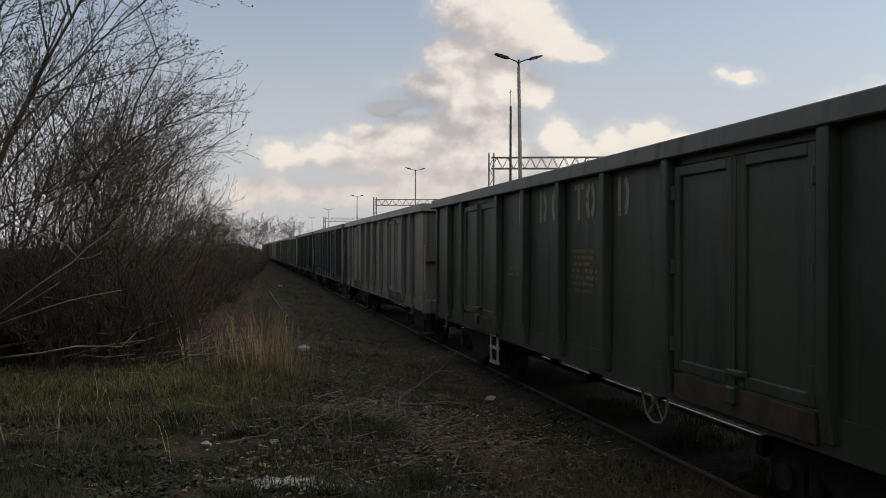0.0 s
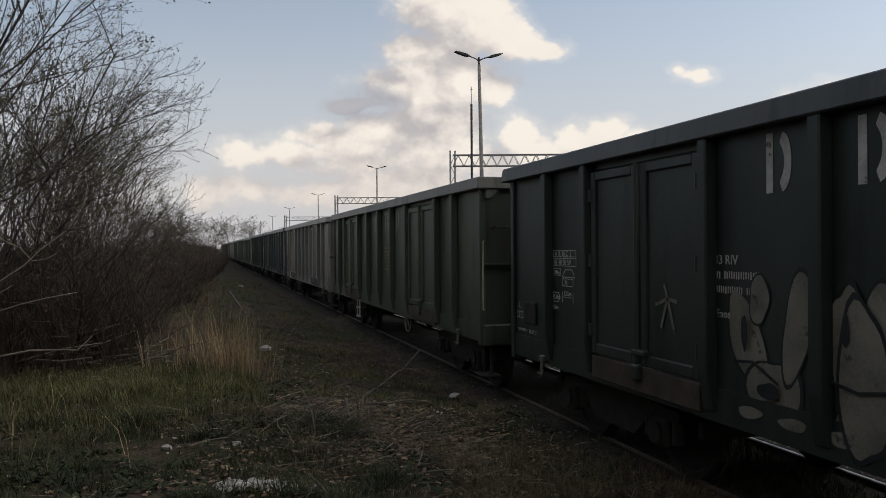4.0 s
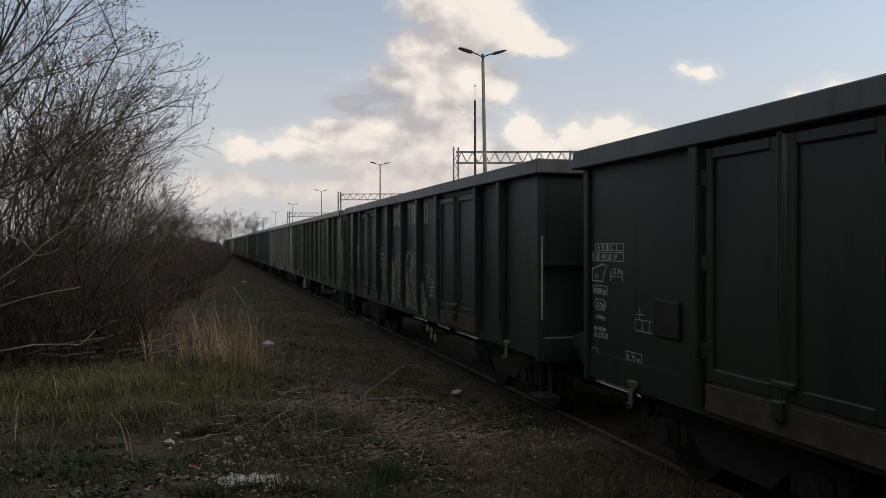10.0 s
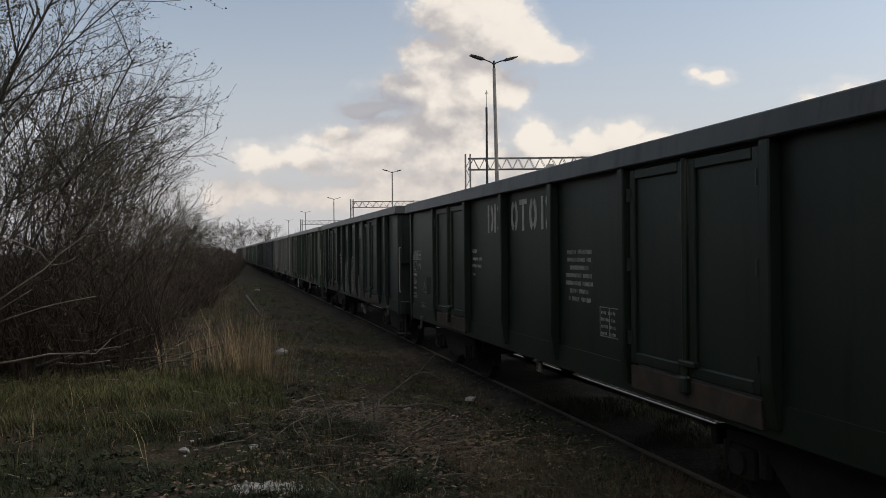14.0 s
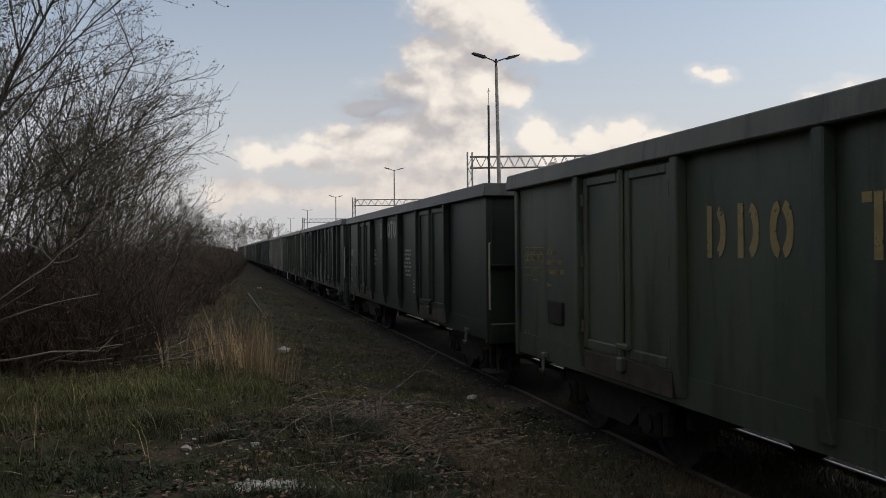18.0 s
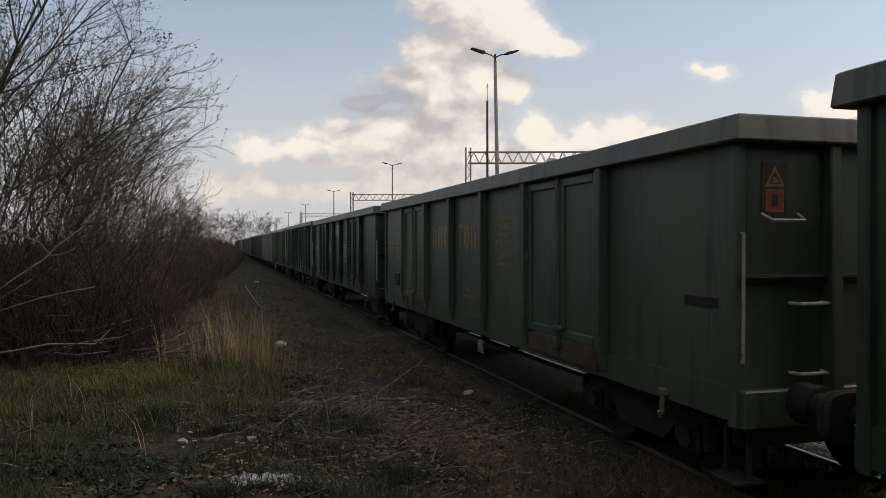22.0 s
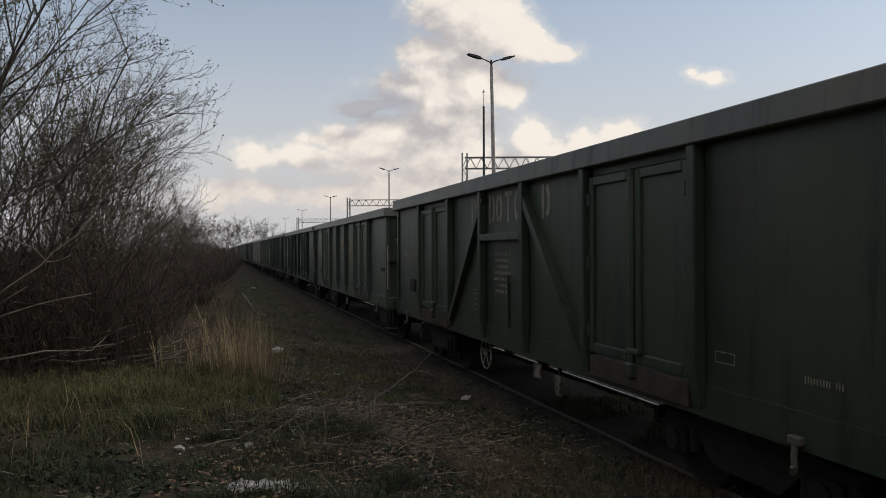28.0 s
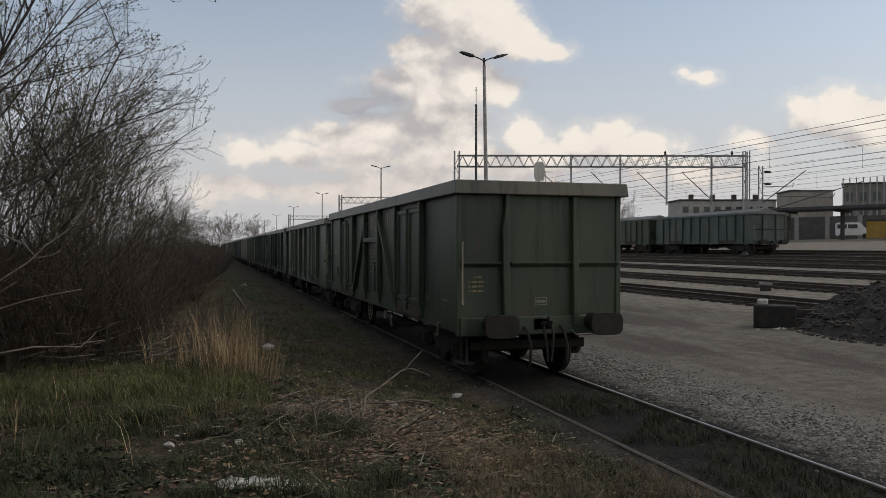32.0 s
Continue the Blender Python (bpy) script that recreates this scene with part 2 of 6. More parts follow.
M_REDTWIG = surface("brown_bramble_twigs", (0.026, 0.020, 0.015), (0.085, 0.065, 0.049), 0.85, 0.0, 5.0, 0.2, 60.0, vary=0.5)
M_BUD = surface("young_olive_leaves", (0.060, 0.058, 0.034), (0.130, 0.122, 0.070), 0.7, 0.0, 5.0, 0.1, 60.0, vary=0.5)
M_REDBUD = surface("rust_brown_old_leaves", (0.075, 0.036, 0.018), (0.120, 0.065, 0.032), 0.8, 0.0, 5.0, 0.1, 60.0, vary=0.5)
M_CONCRETE = surface("weathered_concrete", (0.17, 0.165, 0.155), (0.27, 0.26, 0.245), 0.85, 0.0, 3.0, 0.4, 60.0, (0.10, 0.095, 0.085), 0.60, 2.0)
M_GALV = surface("galvanised_steel", (0.22, 0.225, 0.23), (0.33, 0.335, 0.34), 0.5, 0.5, 8.0, 0.1, 60.0)
M_DARKSTEEL = surface("dark_painted_steel", (0.020, 0.021, 0.022), (0.040, 0.041, 0.042), 0.6, 0.0, 6.0, 0.2)
M_WIRE = surface("dark_copper_wire", (0.018, 0.018, 0.018), (0.035, 0.033, 0.030), 0.6, 0.3, 9.0, 0.0)

# ---- mesh helpers ----


def part(name, bm, material, parent=None, label="", smooth=False):
    """Links a bmesh as one mesh object, under a thing or a part."""
    me = bpy.data.meshes.new(name)
    bm.to_mesh(me)
    bm.free()
    return hung(name, me, material, parent, label, smooth)


def hung(name, me, material, parent=None, label="", smooth=False):
    if material and not me.materials:
        me.materials.append(material)
    if smooth:
        me.polygons.foreach_set("use_smooth", [True] * len(me.polygons))
    ob = new(name, me)
    ob.parent = parent
    if label:
        ob["label"] = label
    return ob


def box(bm, x0, x1, y0, y1, z0, z1, bevel=0.0, m=None):
    vs = [bm.verts.new((x, y, z)) for z in (z0, z1) for x, y in ((x0, y0), (x1, y0), (x1, y1), (x0, y1))]
    fs = [bm.faces.new([vs[i] for i in f]) for f in ((3, 2, 1, 0), (4, 5, 6, 7), (0, 1, 5, 4), (1, 2, 6, 5), (2, 3, 7, 6), (3, 0, 4, 7))]
    if bevel:
        es = list({e for f in fs for e in f.edges})
        bevelled = bmesh.ops.bevel(bm, geom=es, offset=bevel, segments=1, affect="EDGES", clamp_overlap=True)
        vs = list({v for f in bevelled["faces"] for v in f.verts} | {v for v in vs if v.is_valid})
    if m is not None:
        bmesh.ops.transform(bm, matrix=m, verts=vs)
    return bm


def boxed(*args, **kw):
    return box(bmesh.new(), *args, **kw)


def tube(bm, points, radii, sides=8, cap=True):
    """A tube along points."""
    rings, last = [], None
    for i, p in enumerate(points):
        p = Vector(p)
        a, b = Vector(points[max(i - 1, 0)]), Vector(points[min(i + 1, len(points) - 1)])
        d = (b - a).normalized()
        ref = last if last is not None else (Vector((0, 0, 1)) if abs(d.z) < 0.9 else Vector((1, 0, 0)))
        side = (ref - d * ref.dot(d)).normalized()
        last = side
        up = d.cross(side)
        r = radii[i] if hasattr(radii, "__len__") else radii
        rings.append([bm.verts.new(p + (side * math.cos(2 * math.pi * k / sides) + up * math.sin(2 * math.pi * k / sides)) * r) for k in range(sides)])
    for a, b in zip(rings, rings[1:]):
        for k in range(sides):
            bm.faces.new((a[k], a[(k + 1) % sides], b[(k + 1) % sides], b[k]))
    if cap:
        bm.faces.new(rings[0][::-1]), bm.faces.new(rings[-1])
    return bm


def prism(bm, outline, axis, lo, hi):
    """Pulls an outline of (a, b) pairs along an axis: over (y, z) along x, (x, z) along y, (x, y) along z."""
    def put(a, b, c):
        return bm.verts.new((c, a, b) if axis == 0 else (a, c, b) if axis == 1 else (a, b, c))
    n = len(outline)
    p, q = [put(a, b, lo) for a, b in outline], [put(a, b, hi) for a, b in outline]
    for k in range(n):
        bm.faces.new((p[k], p[(k + 1) % n], q[(k + 1) % n], q[k]))
    bm.faces.new(p[::-1]), bm.faces.new(q)
    bmesh.ops.recalc_face_normals(bm, faces=bm.faces)
    return bm


def thing(name, label, category, group="", at=(0, 0, 0), turn=0.0):
    ob = new(name)
    ob.matrix_world = pose(*at, 0, 0, turn)
    return tagged(ob, label, category, group)


def letters(words, size):
    """A mesh of words in the built-in font, flat in x and y, a hair thick."""
    cu = bpy.data.curves.new("words", "FONT")
    cu.body, cu.size, cu.extrude, cu.resolution_u = words, size, 0.0015, 2
    ob = bpy.data.objects.new("words", cu)
    me = bpy.data.meshes.new_from_object(ob)
    bpy.data.objects.remove(ob), bpy.data.curves.remove(cu)
    return me


# ---- the freight train ----
RAIL = 0.08
TRACK_X = 5.09
LENGTH = 14.04
HALF = LENGTH / 2
WALL, STAKE = 1.36, 1.49


def wheelset_mesh():
    bm = bmesh.new()
    tube(bm, [(-0.85, 0, 0), (0.85, 0, 0)], 0.075, 10)
    for s in (-1, 1):
        prof = ((0.69, 0.42), (0.69, 0.485), (0.72, 0.485), (0.73, 0.46), (0.82, 0.455), (0.82, 0.40), (0.79, 0.38), (0.77, 0.14), (0.80, 0.10))
        rings = []
        for x, r in prof:
            rings.append([bm.verts.new((s * x, r * math.cos(k * math.pi / 14), r * math.sin(k * math.pi / 14))) for k in range(28)])
        for a, b in zip(rings, rings[1:]):
            for k in range(28):
                bm.faces.new((a[k], a[(k + 1) % 28], b[(k + 1) % 28], b[k]))
        bm.faces.new(rings[0]), bm.faces.new(rings[-1])
    bmesh.ops.recalc_face_normals(bm, faces=bm.faces)
    me = bpy.data.meshes.new("wheelset")
    bm.to_mesh(me)
    bm.free()
    me.materials.append(M_UNDER)
    return me


WHEELS = wheelset_mesh()


def bogie(parent, y):
    bm = bmesh.new()
    for s in (-1, 1):
        out = ((-1.15, 0.62), (-1.15, 0.74), (-0.62, 0.78), (-0.45, 0.86), (0.45, 0.86), (0.62, 0.78), (1.15, 0.74), (1.15, 0.62), (0.62, 0.60), (0.40, 0.40), (-0.40, 0.40), (-0.62, 0.60))
        n = bmesh.new()
        prism(n, out, 0, s * 1.02 - 0.05, s * 1.02 + 0.05)
        for yy in (-0.9, 0.9):
            box(n, s * 1.05 - 0.09, s * 1.05 + 0.09, yy - 0.15, yy + 0.15, 0.40, 0.66, 0.03)
            tube(n, [(s * 1.1, yy, 0.54), (s * 1.17, yy, 0.54)], 0.10, 12)
            for d in (-0.22, 0.22):
                tube(n, [(s * 1.05, yy + d, 0.46), (s * 1.05, yy + d, 0.66)], 0.06, 8)
        me = bpy.data.meshes.new("tmp")
        n.to_mesh(me)
        n.free()
        bm.from_mesh(me)
        bpy.data.meshes.remove(me)
    box(bm, -1.0, 1.0, -0.16, 0.16, 0.46, 0.80, 0.02)
    for yy in (-0.35, 0.35):
        box(bm, -0.95, 0.95, yy - 0.04, yy + 0.04, 0.50, 0.60, 0.01)
    for yy in (-1.32, 1.32, -0.42, 0.42):
        for s in (-1, 1):
            box(bm, s * 0.76 - 0.05, s * 0.76 + 0.05, yy - 0.05, yy + 0.05, 0.34, 0.74, 0.02)
    frame_ob = part("bogie", bm, M_UNDER, parent, "dirty black cast steel bogie")
    frame_ob.location.y = y
    for e in (-1, 1):
        part("end_beam", boxed(-1.02, 1.02, e * 1.40 - 0.05, e * 1.40 + 0.05, 0.56, 0.72, 0.015), M_UNDER, frame_ob)
    sets = []
    for yy in (-0.9, 0.9):
        w = hung("wheelset", WHEELS, M_UNDER, frame_ob, "steel wheels on an axle")
        w.location = (0, yy, 0.54)
        sets.append(w)
    return sets


def ring(bm, corners_lo, corners_hi, inner_lo, inner_hi, z0, z1):
    """A rectangular rim of the given half sizes."""
    def loop(hx, hy, z):
        return [bm.verts.new(c) for c in ((-hx, -hy, z), (hx, -hy, z), (hx, hy, z), (-hx, hy, z))]
    a, b, c, d = loop(*corners_lo, z0), loop(*corners_hi, z1), loop(*inner_hi, z1), loop(*inner_lo, z0)
    for p, q in ((a, b), (b, c), (c, d), (d, a)):
        for k in range(4):
            bm.faces.new((p[k], p[(k + 1) % 4], q[(k + 1) % 4], q[k]))
    bmesh.ops.recalc_face_normals(bm, faces=bm.faces)
    es = [e for e in bm.edges]
    bmesh.ops.bevel(bm, geom=es, offset=0.012, segments=1, affect="EDGES", clamp_overlap=True)
    return bm


STAKES = {"many": (1.72, 2.66, 4.62, 5.88, 7.08, 8.30, 9.44, 11.40, 12.34), "few": (2.66, 4.68, 6.34, 7.98, 9.62, 11.50), "braced": (2.64, 4.58, 6.26, 7.86, 9.50, 11.42)}
DOORS = {"many": ((2.76, 4.52), (9.54, 11.30)), "few": (((2.76), 4.58), (9.72, 11.40)), "braced": ((2.74, 4.48), (9.60, 11.32))}


def wagon(kind, paint, label, rim_paint=None, marks=None, top=3.26, wheel_u=None, plates=(), rust=M_RUST, steps=False):
    """A four-axle open goods wagon. u runs from the trailing buffers to the leading ones."""
    thg = new("open_goods_wagon")
    tagged(thg, label, "freight wagon", "wagons of the goods train")
    rim_paint = rim_paint or paint
    low, sill = {"few": 3.0, "many": 3.05, "braced": 3.07}[kind], 1.18
    # floor, sills and underframe
    part("floor", boxed(-1.32, 1.32, -6.36, 6.36, 1.14, 1.20), M_RUST, thg, "rusty steel wagon floor")
    for s in (-1, 1):
        bm = bmesh.new()
        out = ((s * 1.40, 0.905), (s * 1.40, 1.16), (s * 1.22, 1.16), (s * 1.22, 1.13), (s * 1.36, 1.13), (s * 1.36, 0.935), (s * 1.22, 0.935), (s * 1.22, 0.905))
        part("side_sill", prism(bm, out, 1, -6.40, 6.40), paint, thg)
    bm = bmesh.new()
    for x in (-0.24, 0.24):
        box(bm, x - 0.06, x + 0.06, -6.36, 6.36, 0.88, 1.14, 0.01)
    for y in (-4.5, -2.2, 0, 2.2, 4.5):
        box(bm, -1.22, 1.22, y - 0.06, y + 0.06, 0.95, 1.14, 0.01)
    part("underframe", bm, M_UNDER, thg)
    for y0 in (-1.3, 0.9):
        bm = tube(bmesh.new(), [(0.65, y0 - 0.5, 0.72), (0.65, y0 - 0.42, 0.72), (0.65, y0 + 0.42, 0.72), (0.65, y0 + 0.5, 0.72)], [0.10, 0.20, 0.20, 0.10], 14)
        part("air_reservoir", bm, M_UNDER, thg, smooth=True)
    bm = tube(bmesh.new(), [(-0.45, -3.2, 0.62), (-0.45, 3.2, 0.62)], 0.025, 6)
    part("brake_rod", bm, M_UNDER, thg)
    # walls between the doors, on both sides
    d0, d1 = DOORS[kind]
    edges = ((0.62, d0[0] - 0.02), (d0[1] + 0.02, d1[0] - 0.02), (d1[1] + 0.02, 13.42))
    for s in (-1, 1):
        for a, b in edges:
            bm = boxed(s * WALL - 0.02, s * WALL + 0.02, a - HALF, b - HALF, sill - 0.05, low + 0.02)
            part("side_panel", bm, paint, thg)
        for u in STAKES[kind]:
            y = u - HALF
            bm = bmesh.new()
            o = ((s * (WALL + 0.02), 0.98), (s * (WALL + 0.02), low), (s * STAKE, low), (s * STAKE, 1.30), (s * (STAKE - 0.05), 0.98))
            prism(bm, o, 1, y - 0.055, y + 0.055)
            bmesh.ops.bevel(bm, geom=list(bm.edges), offset=0.012, segments=1, affect="EDGES", clamp_overlap=True)
            part("stake", bm, paint, thg)
        for a, b in (d0, d1):
            mid = (a + b) / 2
            x = s * (WALL + 0.03)
            part("door_lintel", boxed(min(x, x - s * 0.06), max(x, x - s * 0.06), a - HALF, b - HALF, 2.985, low + 0.015, 0.004), paint, thg)
            part("door_sill", boxed(min(x, x + s * 0.05), max(x, x + s * 0.05), a - HALF, b - HALF, 0.95, 1.17, 0.008), rust, thg, "rust-stained steel door sill plate")
            for p, q in ((a, mid - 0.035), (mid + 0.035, b)):
                leaf = part("door_leaf", boxed(x - 0.02, x + 0.02, p - HALF, q - HALF, 1.185, 2.975), paint, thg)
                bm = bmesh.new()
                x1, w = x + s * 0.05, 0.085
                lo, hi = min(x, x1), max(x, x1)
                for r in ((p, p + w, 1.19, 2.97), (q - w, q, 1.19, 2.97)):
                    box(bm, lo, hi, r[0] - HALF, r[1] - HALF, r[2], r[3], 0.01)
                for r in ((1.19, 1.29), (2.88, 2.97)):
                    box(bm, lo, hi, p + w - HALF, q - w - HALF, r[0], r[1], 0.01)
                part("door_frame", bm, paint, leaf)
                for z in (1.42, 2.10, 2.74):
                    hy = (p if p == a else q) - HALF
                    bm = tube(bmesh.new(), [(x1, hy, z - 0.06), (x1, hy, z + 0.06)], 0.03, 8)
                    part("hinge", bm, paint, leaf)
            bm = tube(bmesh.new(), [(s * (WALL + 0.10), mid - HALF, 1.05), (s * (WALL + 0.10), mid - HALF, 2.98)], 0.022, 8)
            box(bm, s * (WALL + 0.10) - 0.03, s * (WALL + 0.10) + 0.03, mid - HALF - 0.16, mid - HALF + 0.06, 1.28, 1.33, 0.01)
            box(bm, s * (WALL + 0.10) - 0.035, s * (WALL + 0.10) + 0.035, mid - HALF - 0.05, mid - HALF + 0.05, 1.06, 1.20, 0.015)
            part("locking_bar", bm, paint, thg, "locking bar with a bent handle")
        if kind == "braced":
            for (u0, z0), (u1, z1) in (((7.80, 2.96), (9.46, 1.10)), ((6.32, 2.96), (4.66, 1.10))):
                bm = bmesh.new()
                sg = 1 if u1 > u0 else -1
                o = ((u0 - HALF - 0.07, z0), (u0 - HALF + 0.07, z0), (u1 - HALF + 0.07, z1), (u1 - HALF - 0.07, z1))
                prism(bm, o, 0, min(s * (WALL + 0.02), s * (STAKE - 0.01)), max(s * (WALL + 0.02), s * (STAKE - 0.01)))
                part("diagonal_brace", bm, paint, thg)
            bm = boxed(min(s * (WALL + 0.02), s * STAKE), max(s * (WALL + 0.02), s * STAKE), 6.31 - HALF, 7.81 - HALF, 2.36, 2.46, 0.008)
            part("cross_beam", bm, paint, thg)
            bm = boxed(min(s * (WALL + 0.02), s * (WALL + 0.05)), max(s * (WALL + 0.02), s * (WALL + 0.05)), 6.9 - HALF, 6.94 - HALF, 1.2, 1.9, 0.008)
            part("flap_strip", bm, paint, thg)
    # ends
    for e in (-1, 1):
        y = e * 6.40
        part("end_wall", boxed(-WALL, WALL, y - 0.02, y + 0.02, 1.13, low + 0.02), paint, thg)
        for x in (-0.57, 0.57):
            bm = bmesh.new()
            o = ((y + e * 0.02, 0.98), (y + e * 0.02, low), (y + e * 0.12, low), (y + e * 0.16, 1.2), (y + e * 0.14, 0.98))
            prism(bm, o, 0, x - 0.05, x + 0.05)
            if e == -1 and kind == "braced" and x < 0:
                bm.free()
                bm = bmesh.new()
                prism(bm, ((-0.67, 0.98), (-0.56, 0.98), (-0.575, 2.52), (-0.578, low), (-0.64, low), (-0.662, 2.73), (-0.70, 2.52)), 1, y - 0.15, y - 0.02)
            bmesh.ops.bevel(bm, geom=list(bm.edges), offset=0.012, segments=1, affect="EDGES", clamp_overlap=True)
            part("end_post", bm, paint, thg)
        for x0, x1 in ((-WALL, -0.62), (-0.52, 0.52), (0.62, WALL)):
            bm = prism(bmesh.new(), ((y + e * 0.02, 1.93), (y + e * 0.02, 2.01), (y + e * 0.10, 2.01), (y + e * 0.10, 1.99), (y + e * 0.04, 1.93)), 0, x0, x1)
            part("end_rib", bm, paint, thg)
        part("headstock", boxed(-1.38, 1.38, y - 0.06 + e * 0.05, y + 0.06 + e * 0.05, 0.86, 1.15, 0.015), paint, thg)
        for s in (-1, 1):
            bm = boxed(s * 1.375 - 0.045, s * 1.375 + 0.045, y - 0.05, y + 0.05, 0.86, low, 0.012)
            part("corner_post", bm, paint, thg)
            bx = s * 0.875
            bm = tube(bmesh.new(), [(bx, y + e * 0.10, 1.05), (bx, y + e * 0.30, 1.05), (bx, y + e * 0.30, 1.05), (bx, y + e * 0.56, 1.05)], [0.15, 0.14, 0.105, 0.105], 16)
            buf = part("buffer", bm, M_UNDER, thg, "greasy black buffer", smooth=False)
            bm = bmesh.new()
            hw, hh = 0.27, 0.175
            o = [(bx + hw * math.copysign(abs(math.cos(a)) ** 0.45, math.cos(a)), 1.05 + hh * math.copysign(abs(math.sin(a)) ** 0.55, math.sin(a))) for a in [(k + 0.5) * math.pi / 14 for k in range(28)]]
            prism(bm, o, 1, min(y + e * 0.56, y + e * 0.615), max(y + e * 0.56, y + e * 0.615))
            part("buffer_head", bm, M_UNDER, buf, "dark greasy buffer plate")
            # step under the corner
            bm = bmesh.new()
            for yy in (0.05, 0.33):
                box(bm, s * 1.22 - 0.015, s * 1.22 + 0.015, y - e * yy - 0.02, y - e * yy + 0.02, 0.42, 0.92)
            box(bm, s * 1.24 - 0.13, s * 1.24 + 0.13, y - e * 0.19 - 0.19, y - e * 0.19 + 0.19, 0.41, 0.435, 0.004)
            if e == s:
                part("footstep", bm, M_UNDER, thg, "worn steel footstep")
            hy = y - e * 0.92
            bm = tube(bmesh.new(), [(s * 1.42, hy, 0.98), (s * 1.44, hy, 0.86), (s * 1.44, hy - 0.01, 0.80), (s * 1.48, hy - 0.04, 0.77), (s * 1.51, hy - 0.07, 0.82)], [0.022, 0.022, 0.022, 0.02, 0.014], 8)
            box(bm, s * 1.42 - 0.03, s * 1.42 + 0.03, hy - 0.06, hy + 0.06, 0.94, 1.0, 0.01)
            part("rope_hook", bm, M_RIMPALE, thg, "dull tan painted rope hook")
        # draw hook, coupling and hoses
        bm = boxed(-0.16, 0.16, y + e * 0.09 - 0.02, y + e * 0.09 + 0.03, 0.93, 1.12, 0.01)
        tube(bm, [(0, y + e * 0.1, 1.02), (0, y + e * 0.34, 1.03), (0, y + e * 0.40, 1.10), (0, y + e * 0.34, 1.15)], [0.05, 0.05, 0.045, 0.03], 8)
        hook = part("draw_hook", bm, M_UNDER, thg)
        bm = bmesh.new()
        for x in (-0.07, 0.07):
            tube(bm, [(x, y + e * 0.30, 1.02), (x, y + e * 0.36, 0.86), (x * 0.6, y + e * 0.38, 0.62), (x * 0.4, y + e * 0.36, 0.46)], 0.022, 6)
        part("screw_coupling", bm, M_UNDER, hook)
        for x in (-0.32, 0.30):
            bm = tube(bmesh.new(), [(x, y + e * 0.1, 0.98), (x, y + e * 0.24, 0.94), (x + 0.03, y + e * 0.32, 0.70), (x + 0.02, y + e * 0.30, 0.44), (x, y + e * 0.22, 0.36)], 0.025, 6)
            part("brake_hose", bm, M_UNDER, thg, "black rubber brake hose", smooth=True)
        for x in (-0.66, 0.66):
            bm = tube(bmesh.new(), [(x - 0.16, y + e * 0.12, 0.92), (x - 0.16, y + e * 0.30, 0.86), (x + 0.16, y + e * 0.30, 0.86), (x + 0.16, y + e * 0.12, 0.92)], 0.012, 6)
            part("shunter_handle", bm, M_GALV, thg, "bare metal grab bar")
    hy = -6.44
    hx = -1.35 if kind == "braced" else -1.40
    bm = tube(bmesh.new(), [(hx + 0.04, hy, 2.32), (hx, hy - 0.08, 2.32), (hx, hy - 0.08, 1.36), (hx + 0.04, hy, 1.36)], 0.013, 8)
    part("handrail", bm, M_CREAM, thg, "pale worn grab rail")
    bm = tube(bmesh.new(), [(1.34, -hy, 2.34), (1.36, -hy + 0.09, 2.34), (1.36, -hy + 0.09, 1.33), (1.34, -hy, 1.33)], 0.016, 8)
    part("handrail", bm, M_WHITE, thg, "pale worn grab rail")
    part("top_rail", ring(bmesh.new(), (1.50, 6.58), (1.478, 6.558), (1.30, 6.32), (1.30, 6.32), low, top), rim_paint, thg, "broad chamfered steel top rail")
    # brake handwheel
    if wheel_u:
        u, z, x = wheel_u
        y = u - HALF
        bm = tube(bmesh.new(), [(x, y + 0.228 * math.cos(k * math.pi / 16), z + 0.228 * math.sin(k * math.pi / 16)) for k in range(33)], 0.0115, 6, cap=False)
        hand = part("brake_handwheel", bm, M_DULLWHITE, thg, "dull pale spoked brake handwheel")
        for k in range(5):
            a = 0.3 + k * 2 * math.pi / 5
            part("spoke", tube(bmesh.new(), [(x, y, z), (x, y + 0.228 * math.cos(a), z + 0.228 * math.sin(a))], 0.007, 5), M_DULLWHITE, hand)
        part("hub", tube(bmesh.new(), [(x - 0.03, y, z), (x + 0.02, y, z)], 0.03, 8), M_DULLWHITE, hand)
        part("shaft", tube(bmesh.new(), [(x, y, z), (x + 0.5, y, z)], 0.016, 8), M_UNDER, hand)
    # plain plates stand in for rusty brake gear below the sill
    for u, z, w, h in plates:
        y = u - HALF
        bm = boxed(-1.33, -1.30, y - w / 2, y + w / 2, z - h / 2, z + h / 2, 0.01)
        plate = part("label_plate", bm, M_GRIME, thg, "grimy rust-stained plate standing in for brake gear below the sill")
        part("hanger", boxed(-1.31, -1.28, y - 0.02, y + 0.02, z + h / 2 - 0.02, 0.97), M_UNDER, plate)
    if steps:
        u, z = steps
        y = u - HALF
        bm = bmesh.new()
        for yy in (-0.16, 0.16):
            box(bm, -1.40, -1.38, y + yy - 0.025, y + yy + 0.025, z - 0.22, z + 0.24)
        for zz in (-0.2, 0.02, 0.22):
            box(bm, -1.42, -1.36, y - 0.16, y + 0.16, z + zz - 0.018, z + zz + 0.018)
        part("ladder_step", bm, M_WHITE, thg, "pale painted ladder step")
    sets = bogie(thg, -4.5) + bogie(thg, 4.5)
    if marks:
        marks(thg)
    return thg, sets


# marks on the near side: u along the wagon, z up, reading towards smaller u
FACE = -(WALL + 0.024)


